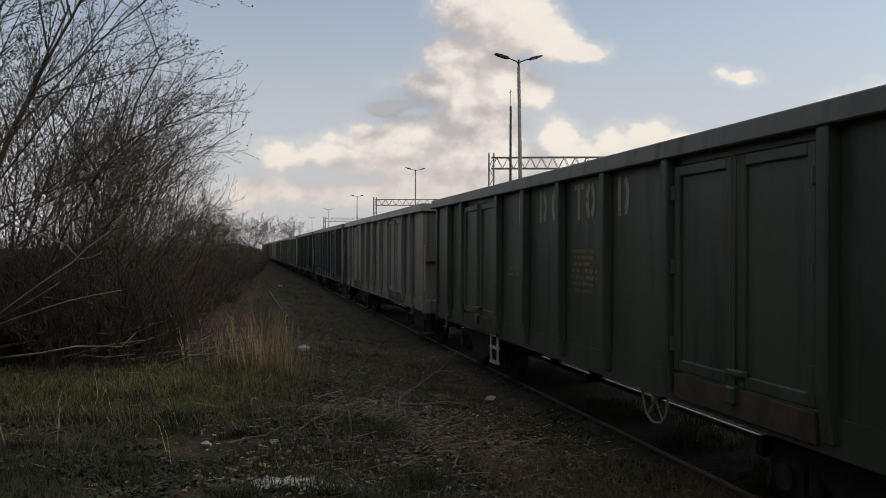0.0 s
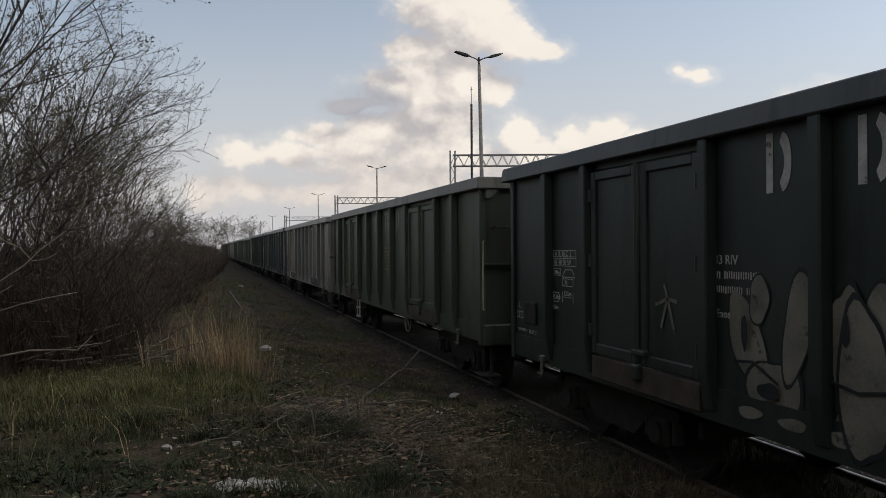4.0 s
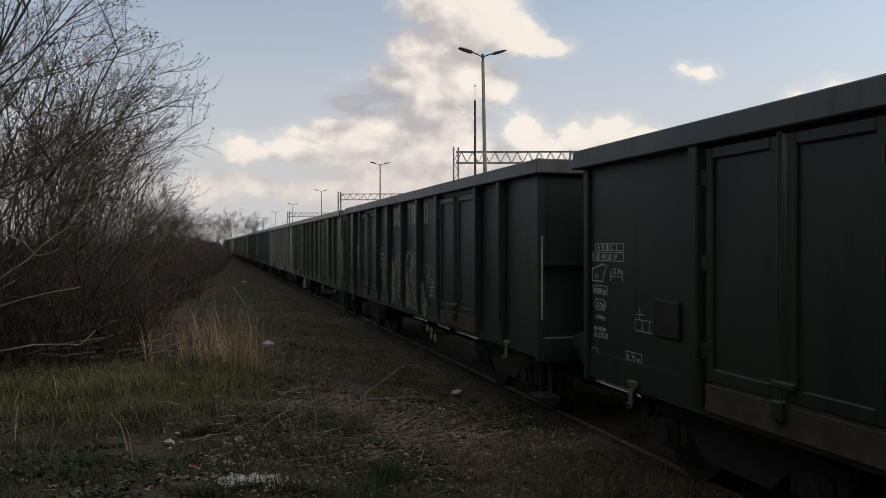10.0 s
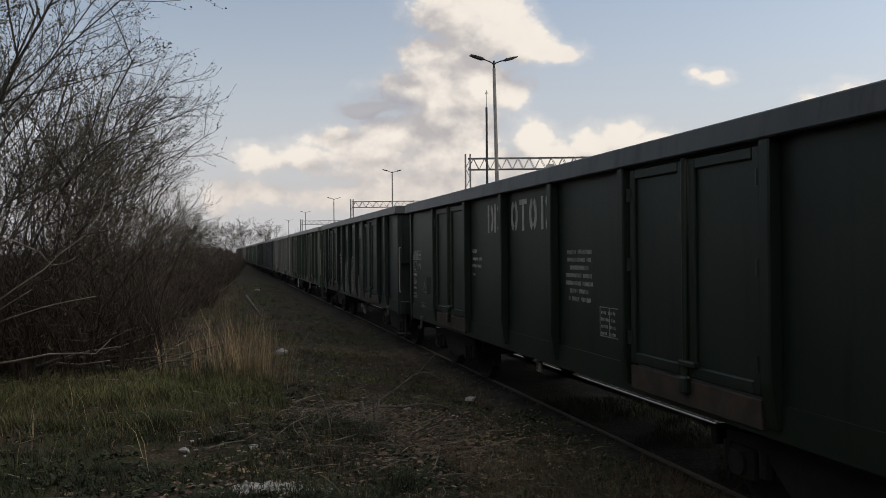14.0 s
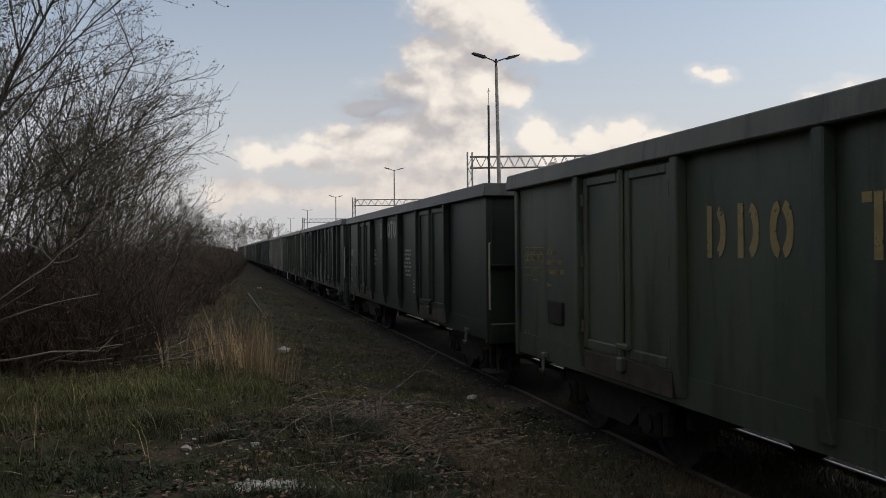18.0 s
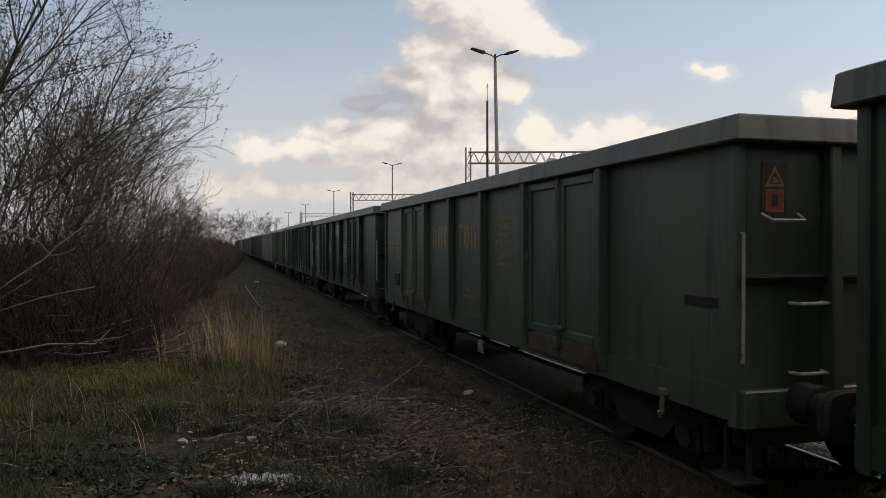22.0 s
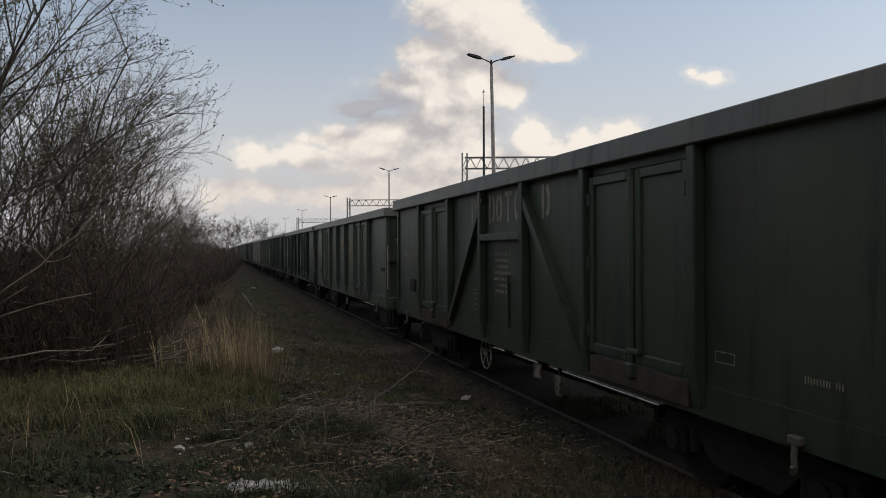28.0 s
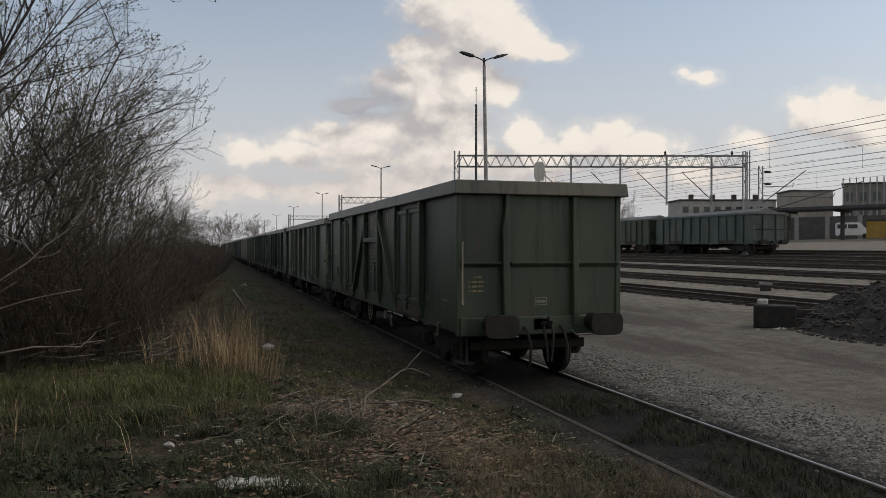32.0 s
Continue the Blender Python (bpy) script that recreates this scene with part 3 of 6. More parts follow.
def flat(name, thg, rects, material, label="", x=FACE):
    bm = bmesh.new()
    for u0, u1, z0, z1 in rects:
        box(bm, x - 0.001, x + 0.001, min(u0, u1) - HALF, max(u0, u1) - HALF, z0, z1)
    return part(name, bm, material, thg, label)


def words(thg, text, u, z, size, material=None, label=""):
    me = letters(text, size)
    me.transform(Matrix(((0, 0, -1, FACE), (-1, 0, 0, u - HALF), (0, 1, 0, z), (0, 0, 0, 1))))
    return tagged(hung("lettering", me, material or M_WHITE, thg, label or "white stencilled lettering"), kind="stuff")


def outline(thg, u0, u1, z0, z1, material=None, w=0.008, splits=()):
    r = [(u0, u1, z0, z0 + w), (u0, u1, z1 - w, z1), (u0, u0 - w, z0, z1), (u1 + w, u1, z0, z1)]
    r += [(s, s - w, z0, z1) for s in splits]
    return flat("stencil_frame", thg, r, material or M_WHITE)


def stencil_blocks(thg, us, z, h, material, w=0.24):
    """Big painted marks: upright bars, split ovals and half ovals, each in two stencilled halves."""
    for u, form in zip(us, ("half", "half", "oval", "bar", "oval", "half")):
        bar, hh, hw = 0.066, h / 2, w / 2
        bm = bmesh.new()

        def arc(sign, squash):
            """Half of an oval band, open at top and bottom."""
            rows = []
            for k in range(11):
                a = -math.pi / 2 + 0.20 + (math.pi - 0.40) * k / 10
                ca, sa = max(0.0, math.cos(a)) ** squash, math.sin(a)
                outer = (u + sign * hw * ca - HALF, z + hh * sa)
                inner = (u + sign * max(hw * ca - bar, 0.012) - HALF, z + (hh - bar * 0.9) * sa)
                rows.append((outer, inner))
            prism(bm, [o for o, _ in rows] + [i for _, i in rows[::-1]], 0, FACE - 0.001, FACE + 0.001)
        if form == "bar":
            box(bm, FACE - 0.001, FACE + 0.001, u - bar / 2 - HALF, u + bar / 2 - HALF, z - hh, z + hh)
            for sg in (-1, 1):
                box(bm, FACE - 0.001, FACE + 0.001, u + min(sg * 0.045, sg * 0.125) - HALF, u + max(sg * 0.045, sg * 0.125) - HALF, z + hh - bar, z + hh)
        elif form == "oval":
            arc(1, 0.7), arc(-1, 0.7)
        else:
            box(bm, FACE - 0.001, FACE + 0.001, u + hw - bar - HALF, u + hw - HALF, z - hh, z + hh)
            arc(-1, 0.7)
        part("stencil_block", bm, material, thg, "large worn stencilled mark")


def bar_rows(thg, u, z, widths, size, gap, material):
    """Lines of small writing that cannot be given, as broken bars."""
    rnd = random.Random(int(u * 100))
    rects, zz = [], z
    for w in widths:
        a = u - (max(widths) - w) / 2
        end = a - w
        while a > end + 0.02:
            n = min(rnd.uniform(0.012, 0.020), a - end)
            rects.append((a, a - n * 0.72, zz - size * rnd.uniform(0.86, 1.0), zz - size * rnd.uniform(0.0, 0.12)))
            a -= n + (0.010 if rnd.random() < 0.88 else 0.045)
        zz -= size + gap
    flat("small_writing", thg, rects, material, "faded stencilled small print")["kind"] = "stuff"


def load_table(thg, u, z, material, weight="20000 kg", date=""):
    outline(thg, u, u - 0.56, z, z + 0.075, material, splits=(u - 0.14, u - 0.28, u - 0.42))
    words(thg, "A  B  B  C", u - 0.05, z + 0.012, 0.075, material)
    outline(thg, u + 0.05, u - 0.56, z - 0.10, z - 0.01, material, splits=(u - 0.04,))
    words(thg, "S 42 48 50 59", u + 0.04, z - 0.085, 0.085, material)


def marks_w1(t):
    stencil_blocks(t, (8.56, 7.77, 7.36, 6.66, 6.35, 5.57), 2.79, 0.41, M_CREAM)
    bar_rows(t, 6.86, 2.25, (0.6, 0.5, 0.6, 0.7, 0.7, 0.6, 0.5), 0.045, 0.03, M_YELLOW)
    bar_rows(t, 9.15, 2.0, (0.4, 0.5), 0.05, 0.04, M_YELLOW)
    bar_rows(t, 1.4, 1.08, (0.3,), 0.04, 0.03, M_WHITE)
    # trailing end: rim gussets and a grab bar
    y = -6.42
    for s in (-1, 1):
        bm = prism(bmesh.new(), ((s * 1.36, 3.05), (s * 1.14, 3.05), (s * 1.30, 2.92), (s * 1.36, 2.92)), 1, y - 0.12, y - 0.002)
        part("rim_gusset", bm, M_RIMPALE, t, "pale welded corner gusset")
    bm = tube(bmesh.new(), [(-1.24, y, 2.50), (-1.20, y - 0.09, 2.52), (-0.68, y - 0.09, 2.52), (-0.64, y, 2.52)], 0.012, 6)
    part("grab_bar", bm, M_RUST, t, "rusty grab bar")
    part("end_step", boxed(-0.86, -0.56, y - 0.16, y - 0.005, 1.47, 1.50, 0.006), M_GALV, t, "bare metal step on the end wall")
    bm = boxed(-1.42, -1.36, y + 0.02, y + 0.06, 2.42, 2.46, 0.005)
    part("bracket", bm, M_RUST, t)


def blob(thg, cu, cz, ru, rz, lean=0.0, seed=1, material=None, x=FACE, name="graffiti_shape"):
    rnd = random.Random(seed)
    bm = bmesh.new()
    a = [rnd.uniform(0, 6.28) for _ in range(3)]
    vs = []
    for k in range(26):
        t = 2 * math.pi * k / 26
        r = 1 + 0.10 * math.sin(2 * t + a[0]) + 0.07 * math.sin(3 * t + a[1]) + 0.03 * math.sin(5 * t + a[2])
        du, dz = ru * r * math.cos(t), rz * r * math.sin(t)
        vs.append((cu + du + lean * dz - HALF, cz + dz))
    prism(bm, vs, 0, x - 0.0003, x + 0.0003)
    return part(name, bm, material or M_GRAFFITI, thg, "pale sprayed graffiti shape" if material is None else "")


def stroke(thg, pts, w, material, x=FACE - 0.004, name="paint_stroke"):
    bm = bmesh.new()
    rows = []
    for i, (u, z) in enumerate(pts):
        a, b = Vector(pts[max(i - 1, 0)]), Vector(pts[min(i + 1, len(pts) - 1)])
        d = (b - a).normalized()
        n = Vector((-d.y, d.x)) * w / 2
        rows.append([bm.verts.new((x + dx, u + s * n.x - HALF, z + s * n.y)) for s, dx in ((-1, 0), (1, 0), (1, 0.003), (-1, 0.003))])
    for p, q in zip(rows, rows[1:]):
        for k in range(4):
            bm.faces.new((p[k], p[(k + 1) % 4], q[(k + 1) % 4], q[k]))
    bm.faces.new(rows[0]), bm.faces.new(rows[-1])
    bmesh.ops.recalc_face_normals(bm, faces=bm.faces)
    return part(name, bm, material, thg, "thin sprayed line")


def marks_w2(t):
    stencil_blocks(t, (8.72, 7.93, 7.61, 6.76, 6.43, 5.56), 2.80, 0.41, M_WHITE)
    words(t, "33 RIV", 9.42, 2.10, 0.10)
    bar_rows(t, 9.42, 2.05, (0.5, 0.55), 0.06, 0.05, M_WHITE)
    words(t, "Eaos", 9.40, 1.70, 0.09)
    # graffiti: rounded letter-like shapes with dark outlines
    shapes = ((9.06, 1.58, 0.16, 0.34, 0.3), (8.78, 1.24, 0.24, 0.22, 0.0), (8.92, 1.86, 0.10, 0.16, 0.0), (8.55, 1.70, 0.13, 0.34, -0.2), (8.12, 1.58, 0.13, 0.44, 0.1), (7.88, 1.72, 0.12, 0.34, -0.1),
              (7.64, 1.48, 0.15, 0.46, 0.0), (8.05, 1.16, 0.18, 0.20, 0.0), (7.42, 1.26, 0.14, 0.26, 0.0), (6.84, 1.68, 0.18, 0.38, 0.15), (6.72, 1.26, 0.16, 0.26, 0.0), (6.36, 1.66, 0.27, 0.40, 0.0),
              (6.20, 1.22, 0.20, 0.20, 0.0), (5.74, 1.28, 0.20, 0.30, 0.25), (5.52, 1.10, 0.16, 0.16, 0.0))
    shapes += ((8.00, 1.42, 0.17, 0.50, 0.0), (7.52, 1.70, 0.13, 0.40, 0.0), (6.80, 1.34, 0.15, 0.34, 0.0), (6.22, 1.44, 0.17, 0.36, 0.0))
    for k, (u, z, ru, rz, lean) in enumerate(shapes):
        blob(t, u, z, ru, rz, lean, k + 3, x=FACE - 0.0016 * k - 0.0009)
        blob(t, u, z, ru * 1.14, rz * 1.09, lean, k + 3, M_INK, FACE - 0.0016 * k - 0.0001, "graffiti_outline")
    for u, z, ru, rz in ((6.32, 1.68, 0.07, 0.13), (6.86, 1.78, 0.03, 0.07), (7.64, 1.60, 0.03, 0.16), (8.12, 1.72, 0.03, 0.10), (8.80, 1.24, 0.10, 0.06), (9.04, 1.62, 0.03, 0.14)):
        blob(t, u, z, ru, rz, 0, int(u * 10), M_INK, FACE - 0.0335, "graffiti_outline")
    for pts in (((6.64, 1.45), (6.40, 1.40), (6.12, 1.44)), ((6.60, 1.62), (6.32, 1.66), (6.10, 1.63)), ((8.25, 1.40), (8.02, 1.36), (7.80, 1.40), (7.52, 1.34)), ((6.98, 1.40), (6.80, 1.32), (6.62, 1.34)), ((5.90, 1.36), (5.74, 1.22), (5.56, 1.24)), ((9.15, 1.40), (8.95, 1.42), (8.70, 1.30))):
        stroke(t, pts, 0.022, M_INK, FACE - 0.0365, "graffiti_line")
    words(t, "86.", 6.84, 1.80, 0.19, M_INK, "black sprayed figures").location.x = -0.036
    for k in range(9):
        u = 9.0 - k * 0.42
        blob(t, u, 1.055, 0.12, 0.045, 0.0, k + 40, None, -(1.40 + 0.006))
    c = (5.34, 1.76)
    for pts in (((c[0], c[1]), (5.42, 1.86), (5.58, 1.88), (5.74, 1.80)), ((c[0], c[1]), (5.22, 1.84), (5.08, 1.80), (4.99, 1.70)), ((c[0], c[1]), (5.30, 1.92)),
                ((c[0], c[1]), (5.42, 1.62), (5.50, 1.40), (5.52, 1.22)), ((c[0], c[1]), (5.30, 1.60), (5.22, 1.52)), ((c[0], c[1]), (5.46, 1.70), (5.60, 1.55), (5.62, 1.42))):
        stroke(t, pts, 0.035, M_GRAFFITI)
    outline(t, 5.32, 4.96, 1.32, 1.62, splits=(5.08,))
    bar_rows(t, 5.28, 1.58, (0.28, 0.28, 0.28, 0.28), 0.035, 0.035, M_WHITE)
    bar_rows(t, 7.00, 2.10, (0.75,), 0.07, 0.03, M_WHITE)
    load_table(t, 12.29, 2.125, M_WHITE)
    outline(t, 12.36, 12.10, 1.92, 2.00)
    words(t, "20 700kg", 12.35, 1.935, 0.062)
    stroke(t, ((12.06, 1.91), (11.98, 1.99), (11.82, 1.99), (11.76, 1.91), (12.06, 1.91)), 0.010, M_WHITE)
    outline(t, 12.06, 11.80, 1.81, 1.895)
    words(t, "72", 12.01, 1.825, 0.07)
    stroke(t, ((12.36, 1.685), (12.31, 1.735), (12.16, 1.735), (12.11, 1.685), (12.16, 1.635), (12.31, 1.635), (12.36, 1.685)), 0.009, M_WHITE)
    words(t, "35.0m", 12.31, 1.66, 0.075)
    words(t, "14.04m", 12.33, 1.55, 0.062)
    flat("stencil_frame", t, [(12.06, 12.052, 1.64, 1.75), (12.06, 11.80, 1.69, 1.697), (11.808, 11.80, 1.64, 1.75)], M_WHITE)
    words(t, "12.8m", 12.03, 1.71, 0.075)
    flat("stencil_frame", t, [(13.27, 13.263, 1.50, 1.57), (13.31, 13.21, 1.495, 1.502)], M_WHITE)
    outline(t, 13.35, 13.08, 1.37, 1.45, splits=(13.28, 13.20))
    part("hatch", boxed(FACE - 0.03, FACE + 0.02, 12.74 - HALF, 13.07 - HALF, 1.32, 1.58, 0.012), M_UNDER, t, "small dark hatch plate")
    bar_rows(t, 13.31, 1.25, (0.30,), 0.035, 0.03, M_WHITE)
    words(t, "18.03.21", 12.98, 1.205, 0.065)
    outline(t, 13.18, 13.06, 1.04, 1.12)
    outline(t, 12.34, 12.08, 1.035, 1.12)
    words(t, "R 75 m", 12.32, 1.05, 0.065)
    for pts in (((10.0, 1.80), (10.1, 1.55)), ((10.0, 1.80), (9.9, 1.52)), ((10.05, 1.92), (10.0, 1.80)), ((10.0, 1.80), (10.18, 1.74)), ((10.0, 1.80), (9.86, 1.78))):
        stroke(t, pts, 0.03, M_GRAFFITI, FACE - 0.035)


def marks_w3(t):
    stencil_blocks(t, (8.63, 8.35, 7.69, 7.38, 7.05, 6.67), 2.69, 0.40, M_WHITE)
    words(t, "33 RIV", 9.5, 2.20, 0.09)
    bar_rows(t, 9.5, 2.14, (0.45, 0.5), 0.055, 0.05, M_WHITE)
    words(t, "Eaos", 9.48, 1.86, 0.08)
    bar_rows(t, 6.10, 2.24, (0.62, 0.60, 0.46, 0.66, 0.68, 0.46, 0.55), 0.05, 0.035, M_WHITE)
    outline(t, 5.30, 4.90, 1.36, 1.66, splits=(5.10,))
    bar_rows(t, 5.27, 1.62, (0.32, 0.32, 0.32, 0.32), 0.035, 0.035, M_WHITE)
    outline(t, 7.58, 7.20, 0.985, 1.12)
    bar_rows(t, 7.54, 1.10, (0.28, 0.28), 0.035, 0.02, M_WHITE)
    load_table(t, 13.28, 2.17, M_WHITE)
    stroke(t, ((13.33, 1.87), (13.33, 1.99), (13.12, 2.04), (13.04, 2.03), (13.10, 1.93), (13.12, 1.87), (13.33, 1.87)), 0.012, M_WHITE)
    words(t, "71", 13.29, 1.89, 0.075)
    words(t, "12.8m", 12.94, 1.95, 0.085)
    flat("stencil_frame", t, [(12.97, 12.74, 1.925, 1.933), (12.97, 12.96, 1.88, 1.98), (12.75, 12.74, 1.88, 1.98)], M_WHITE)
    outline(t, 13.32, 13.03, 1.74, 1.83)
    words(t, "20000 kg", 13.31, 1.755, 0.068)
    stroke(t, ((13.30, 1.64), (13.25, 1.69), (13.10, 1.69), (13.05, 1.64), (13.10, 1.59), (13.25, 1.59), (13.30, 1.64)), 0.010, M_WHITE)
    words(t, "35.2m", 13.26, 1.61, 0.075)
    words(t, "14.04m", 13.28, 1.49, 0.07)
    bar_rows(t, 13.30, 1.42, (0.28,), 0.04, 0.03, M_WHITE)
    words(t, "26.10.20", 13.31, 1.31, 0.085)
    outline(t, 12.68, 12.40, 1.14, 1.25)
    words(t, "R 75 m", 12.66, 1.165, 0.08)
    outline(t, 13.35, 13.22, 1.08, 1.20)
    outline(t, 12.52, 12.16, 1.45, 1.56, splits=(12.40, 12.28))
    flat("stencil_frame", t, [(12.44, 12.432, 1.56, 1.67), (12.50, 12.36, 1.60, 1.608)], M_WHITE)
    part("hatch", boxed(FACE - 0.03, FACE + 0.02, 11.80 - HALF, 12.18 - HALF, 1.44, 1.76, 0.012), M_UNDER, t, "small dark hatch plate")


def marks_w4(t):
    stencil_blocks(t, (9.17, 8.785, 8.43, 7.60, 7.27, 6.92), 2.36, 0.41, M_YELLOW)
    bar_rows(t, 5.95, 2.60, (0.62, 0.60, 0.46, 0.66, 0.68, 0.46, 0.55), 0.06, 0.04, M_YELLOW)
    bar_rows(t, 7.45, 1.55, (0.4, 0.55), 0.05, 0.04, M_YELLOW)
    load_table(t, 13.15, 2.18, M_YELLOW)
    stroke(t, ((12.95, 1.85), (12.95, 1.95), (12.86, 2.0), (12.66, 2.0), (12.70, 1.88), (12.74, 1.85), (12.95, 1.85)), 0.012, M_YELLOW)
    outline(t, 13.2, 12.98, 1.9, 2.0, M_YELLOW)
    words(t, "33 RIV", 12.5, 2.16, 0.09, M_YELLOW, "yellow stencilled lettering")
    bar_rows(t, 12.5, 2.10, (0.5, 0.5), 0.06, 0.05, M_YELLOW)
    words(t, "Eaos", 12.5, 1.78, 0.08, M_YELLOW, "yellow stencilled lettering")
    part("hatch", boxed(FACE - 0.03, FACE + 0.02, 12.02 - HALF, 12.42 - HALF, 1.36, 1.62, 0.012), M_UNDER, t, "small hatch plate")
    outline(t, 12.10, 11.78, 1.00, 1.10, M_YELLOW)
    outline(t, 13.2, 13.08, 1.08, 1.2, M_YELLOW)
    y = -6.4235
    part("label_plate", boxed(FACE - 0.004, FACE + 0.002, 0.83 - HALF, 1.28 - HALF, 1.74, 1.82), M_UNDER, t, "dark blacked-out panel")
    # warning signs on the trailing end
    plate = part("warning_plate", boxed(-1.17, -0.94, y - 0.003, y, 2.46, 2.86), M_SIGNDARK, t, "dark faded warning plate")
    bm = prism(bmesh.new(), ((-1.145, 2.675), (-0.965, 2.675), (-1.055, 2.835)), 1, y - 0.005, y - 0.003)
    part("warning_triangle", bm, M_SIGNYELLOW, plate, "orange-yellow warning triangle")
    bm = prism(bmesh.new(), ((-1.108, 2.697), (-1.002, 2.697), (-1.055, 2.792)), 1, y - 0.007, y - 0.005)
    part("triangle_field", bm, M_SIGNDARK, plate, "dark field inside the triangle")
    bm = prism(bmesh.new(), ((-1.085, 2.705), (-1.03, 2.705), (-1.025, 2.725), (-1.06, 2.75)), 1, y - 0.009, y - 0.007)
    part("triangle_symbol", bm, M_SIGNYELLOW, plate)
    part("warning_square", boxed(-1.135, -0.975, y - 0.005, y - 0.003, 2.485, 2.655), M_SIGNYELLOW, plate, "pale outlined square")
    part("square_field", boxed(-1.120, -0.990, y - 0.007, y - 0.005, 2.500, 2.640), M_SIGNRED, plate, "red field of the square")
    part("square_symbol", boxed(-1.085, -1.03, y - 0.009, y - 0.007, 2.525, 2.615, 0.0), M_SIGNDARK, plate)
    bm = tube(bmesh.new(), [(-1.17, y, 2.47), (-1.15, y - 0.1, 2.42), (-0.86, y - 0.1, 2.42), (-0.84, y, 2.47)], 0.012, 6)
    part("grab_bar", bm, M_WHITE, t, "pale grab bar")
    for z in (1.79, 1.26):
        bm = tube(bmesh.new(), [(-0.92, y, z), (-0.90, y - 0.1, z), (-0.65, y - 0.1, z), (-0.63, y, z)], 0.014, 6)
        part("grab_bar", bm, M_WHITE, t, "pale grab bar")


def marks_w5(t):
    stencil_blocks(t, (8.37, 7.58, 7.28, 6.93, 6.59, 5.70), 2.81, 0.41, M_CREAM)
    bar_rows(t, 7.50, 2.20, (0.62, 0.60, 0.46, 0.66, 0.68, 0.46, 0.55), 0.05, 0.035, M_CREAM)
    load_table(t, 13.05, 2.12, M_CREAM)
    words(t, "33  RIV", 12.42, 2.25, 0.10, M_CREAM)
    bar_rows(t, 12.42, 2.18, (0.5, 0.55), 0.06, 0.05, M_CREAM)
    words(t, "Eaos", 12.40, 1.90, 0.09, M_CREAM)
    outline(t, 8.44, 8.08, 1.34, 1.64, M_CREAM)
    bar_rows(t, 8.40, 1.6, (0.28, 0.28, 0.28), 0.04, 0.04, M_CREAM)
    outline(t, 9.08, 8.84, 1.37, 1.46, M_CREAM)
    outline(t, 2.46, 2.22, 1.36, 1.45, M_CREAM)
    outline(t, 12.80, 12.55, 1.55, 1.66, M_CREAM)
    bar_rows(t, 12.9, 1.85, (0.2, 0.2), 0.05, 0.06, M_CREAM)
    bar_rows(t, 1.5, 1.40, (0.35,), 0.05, 0.04, M_CREAM)
    words(t, "R 75 m", 12.2, 1.06, 0.08, M_CREAM)
    outline(t, 12.24, 11.94, 1.035, 1.145, M_CREAM)
    part("hatch", boxed(FACE - 0.03, FACE + 0.02, 11.98 - HALF, 12.36 - HALF, 1.42, 1.66, 0.012), M_UNDER, t, "small hatch plate")
    y = -6.4235
    bm = bmesh.new()
    for k, w in enumerate((0.12, 0.27, 0.27, 0.27)):
        z = 1.79 - k * 0.072
        n = int(w / 0.018)
        for a, b in ((w * j / n, w * j / n + 0.012) for j in range(n) if j % 6 != 2):
            box(bm, -1.22 + a + (0.1 if k == 0 else 0), -1.22 + b + (0.1 if k == 0 else 0), y - 0.003, y, z - 0.030, z)
    part("small_writing", bm, M_YELLOW, t, "faded stencilled small print")["kind"] = "stuff"
    bm = bmesh.new()
    for x0, x1, z0, z1 in ((-0.10, 0.10, 1.32, 1.328), (-0.10, 0.10, 1.432, 1.44), (-0.10, -0.092, 1.32, 1.44), (0.092, 0.10, 1.32, 1.44), (-0.07, -0.05, 1.36, 1.40), (-0.04, -0.01, 1.36, 1.40), (0.0, 0.02, 1.36, 1.40), (0.03, 0.07, 1.36, 1.40)):
        box(bm, x0, x1, y - 0.003, y, z0, z1)
    part("stencil_frame", bm, M_CREAM, t)


M_GRIME = surface("grimy_white_plate", (0.10, 0.085, 0.065), (0.30, 0.28, 0.25), 0.8, 0.0, 9.0, 0.2, 60.0, (0.06, 0.04, 0.028), 0.50, 8.0)
M_SIGNDARK = surface("dark_sign_ground", (0.030, 0.020, 0.014), (0.060, 0.036, 0.024), 0.6, 0.0, 9.0, 0.1)
M_SIGNRED = surface("faded_red_sign", (0.20, 0.040, 0.022), (0.30, 0.070, 0.040), 0.6, 0.0, 9.0, 0.1, spots=(0.05, 0.04, 0.03))
M_SIGNYELLOW = surface("faded_yellow_sign", (0.15, 0.11, 0.055), (0.24, 0.175, 0.09), 0.6, 0.0, 9.0, 0.1)

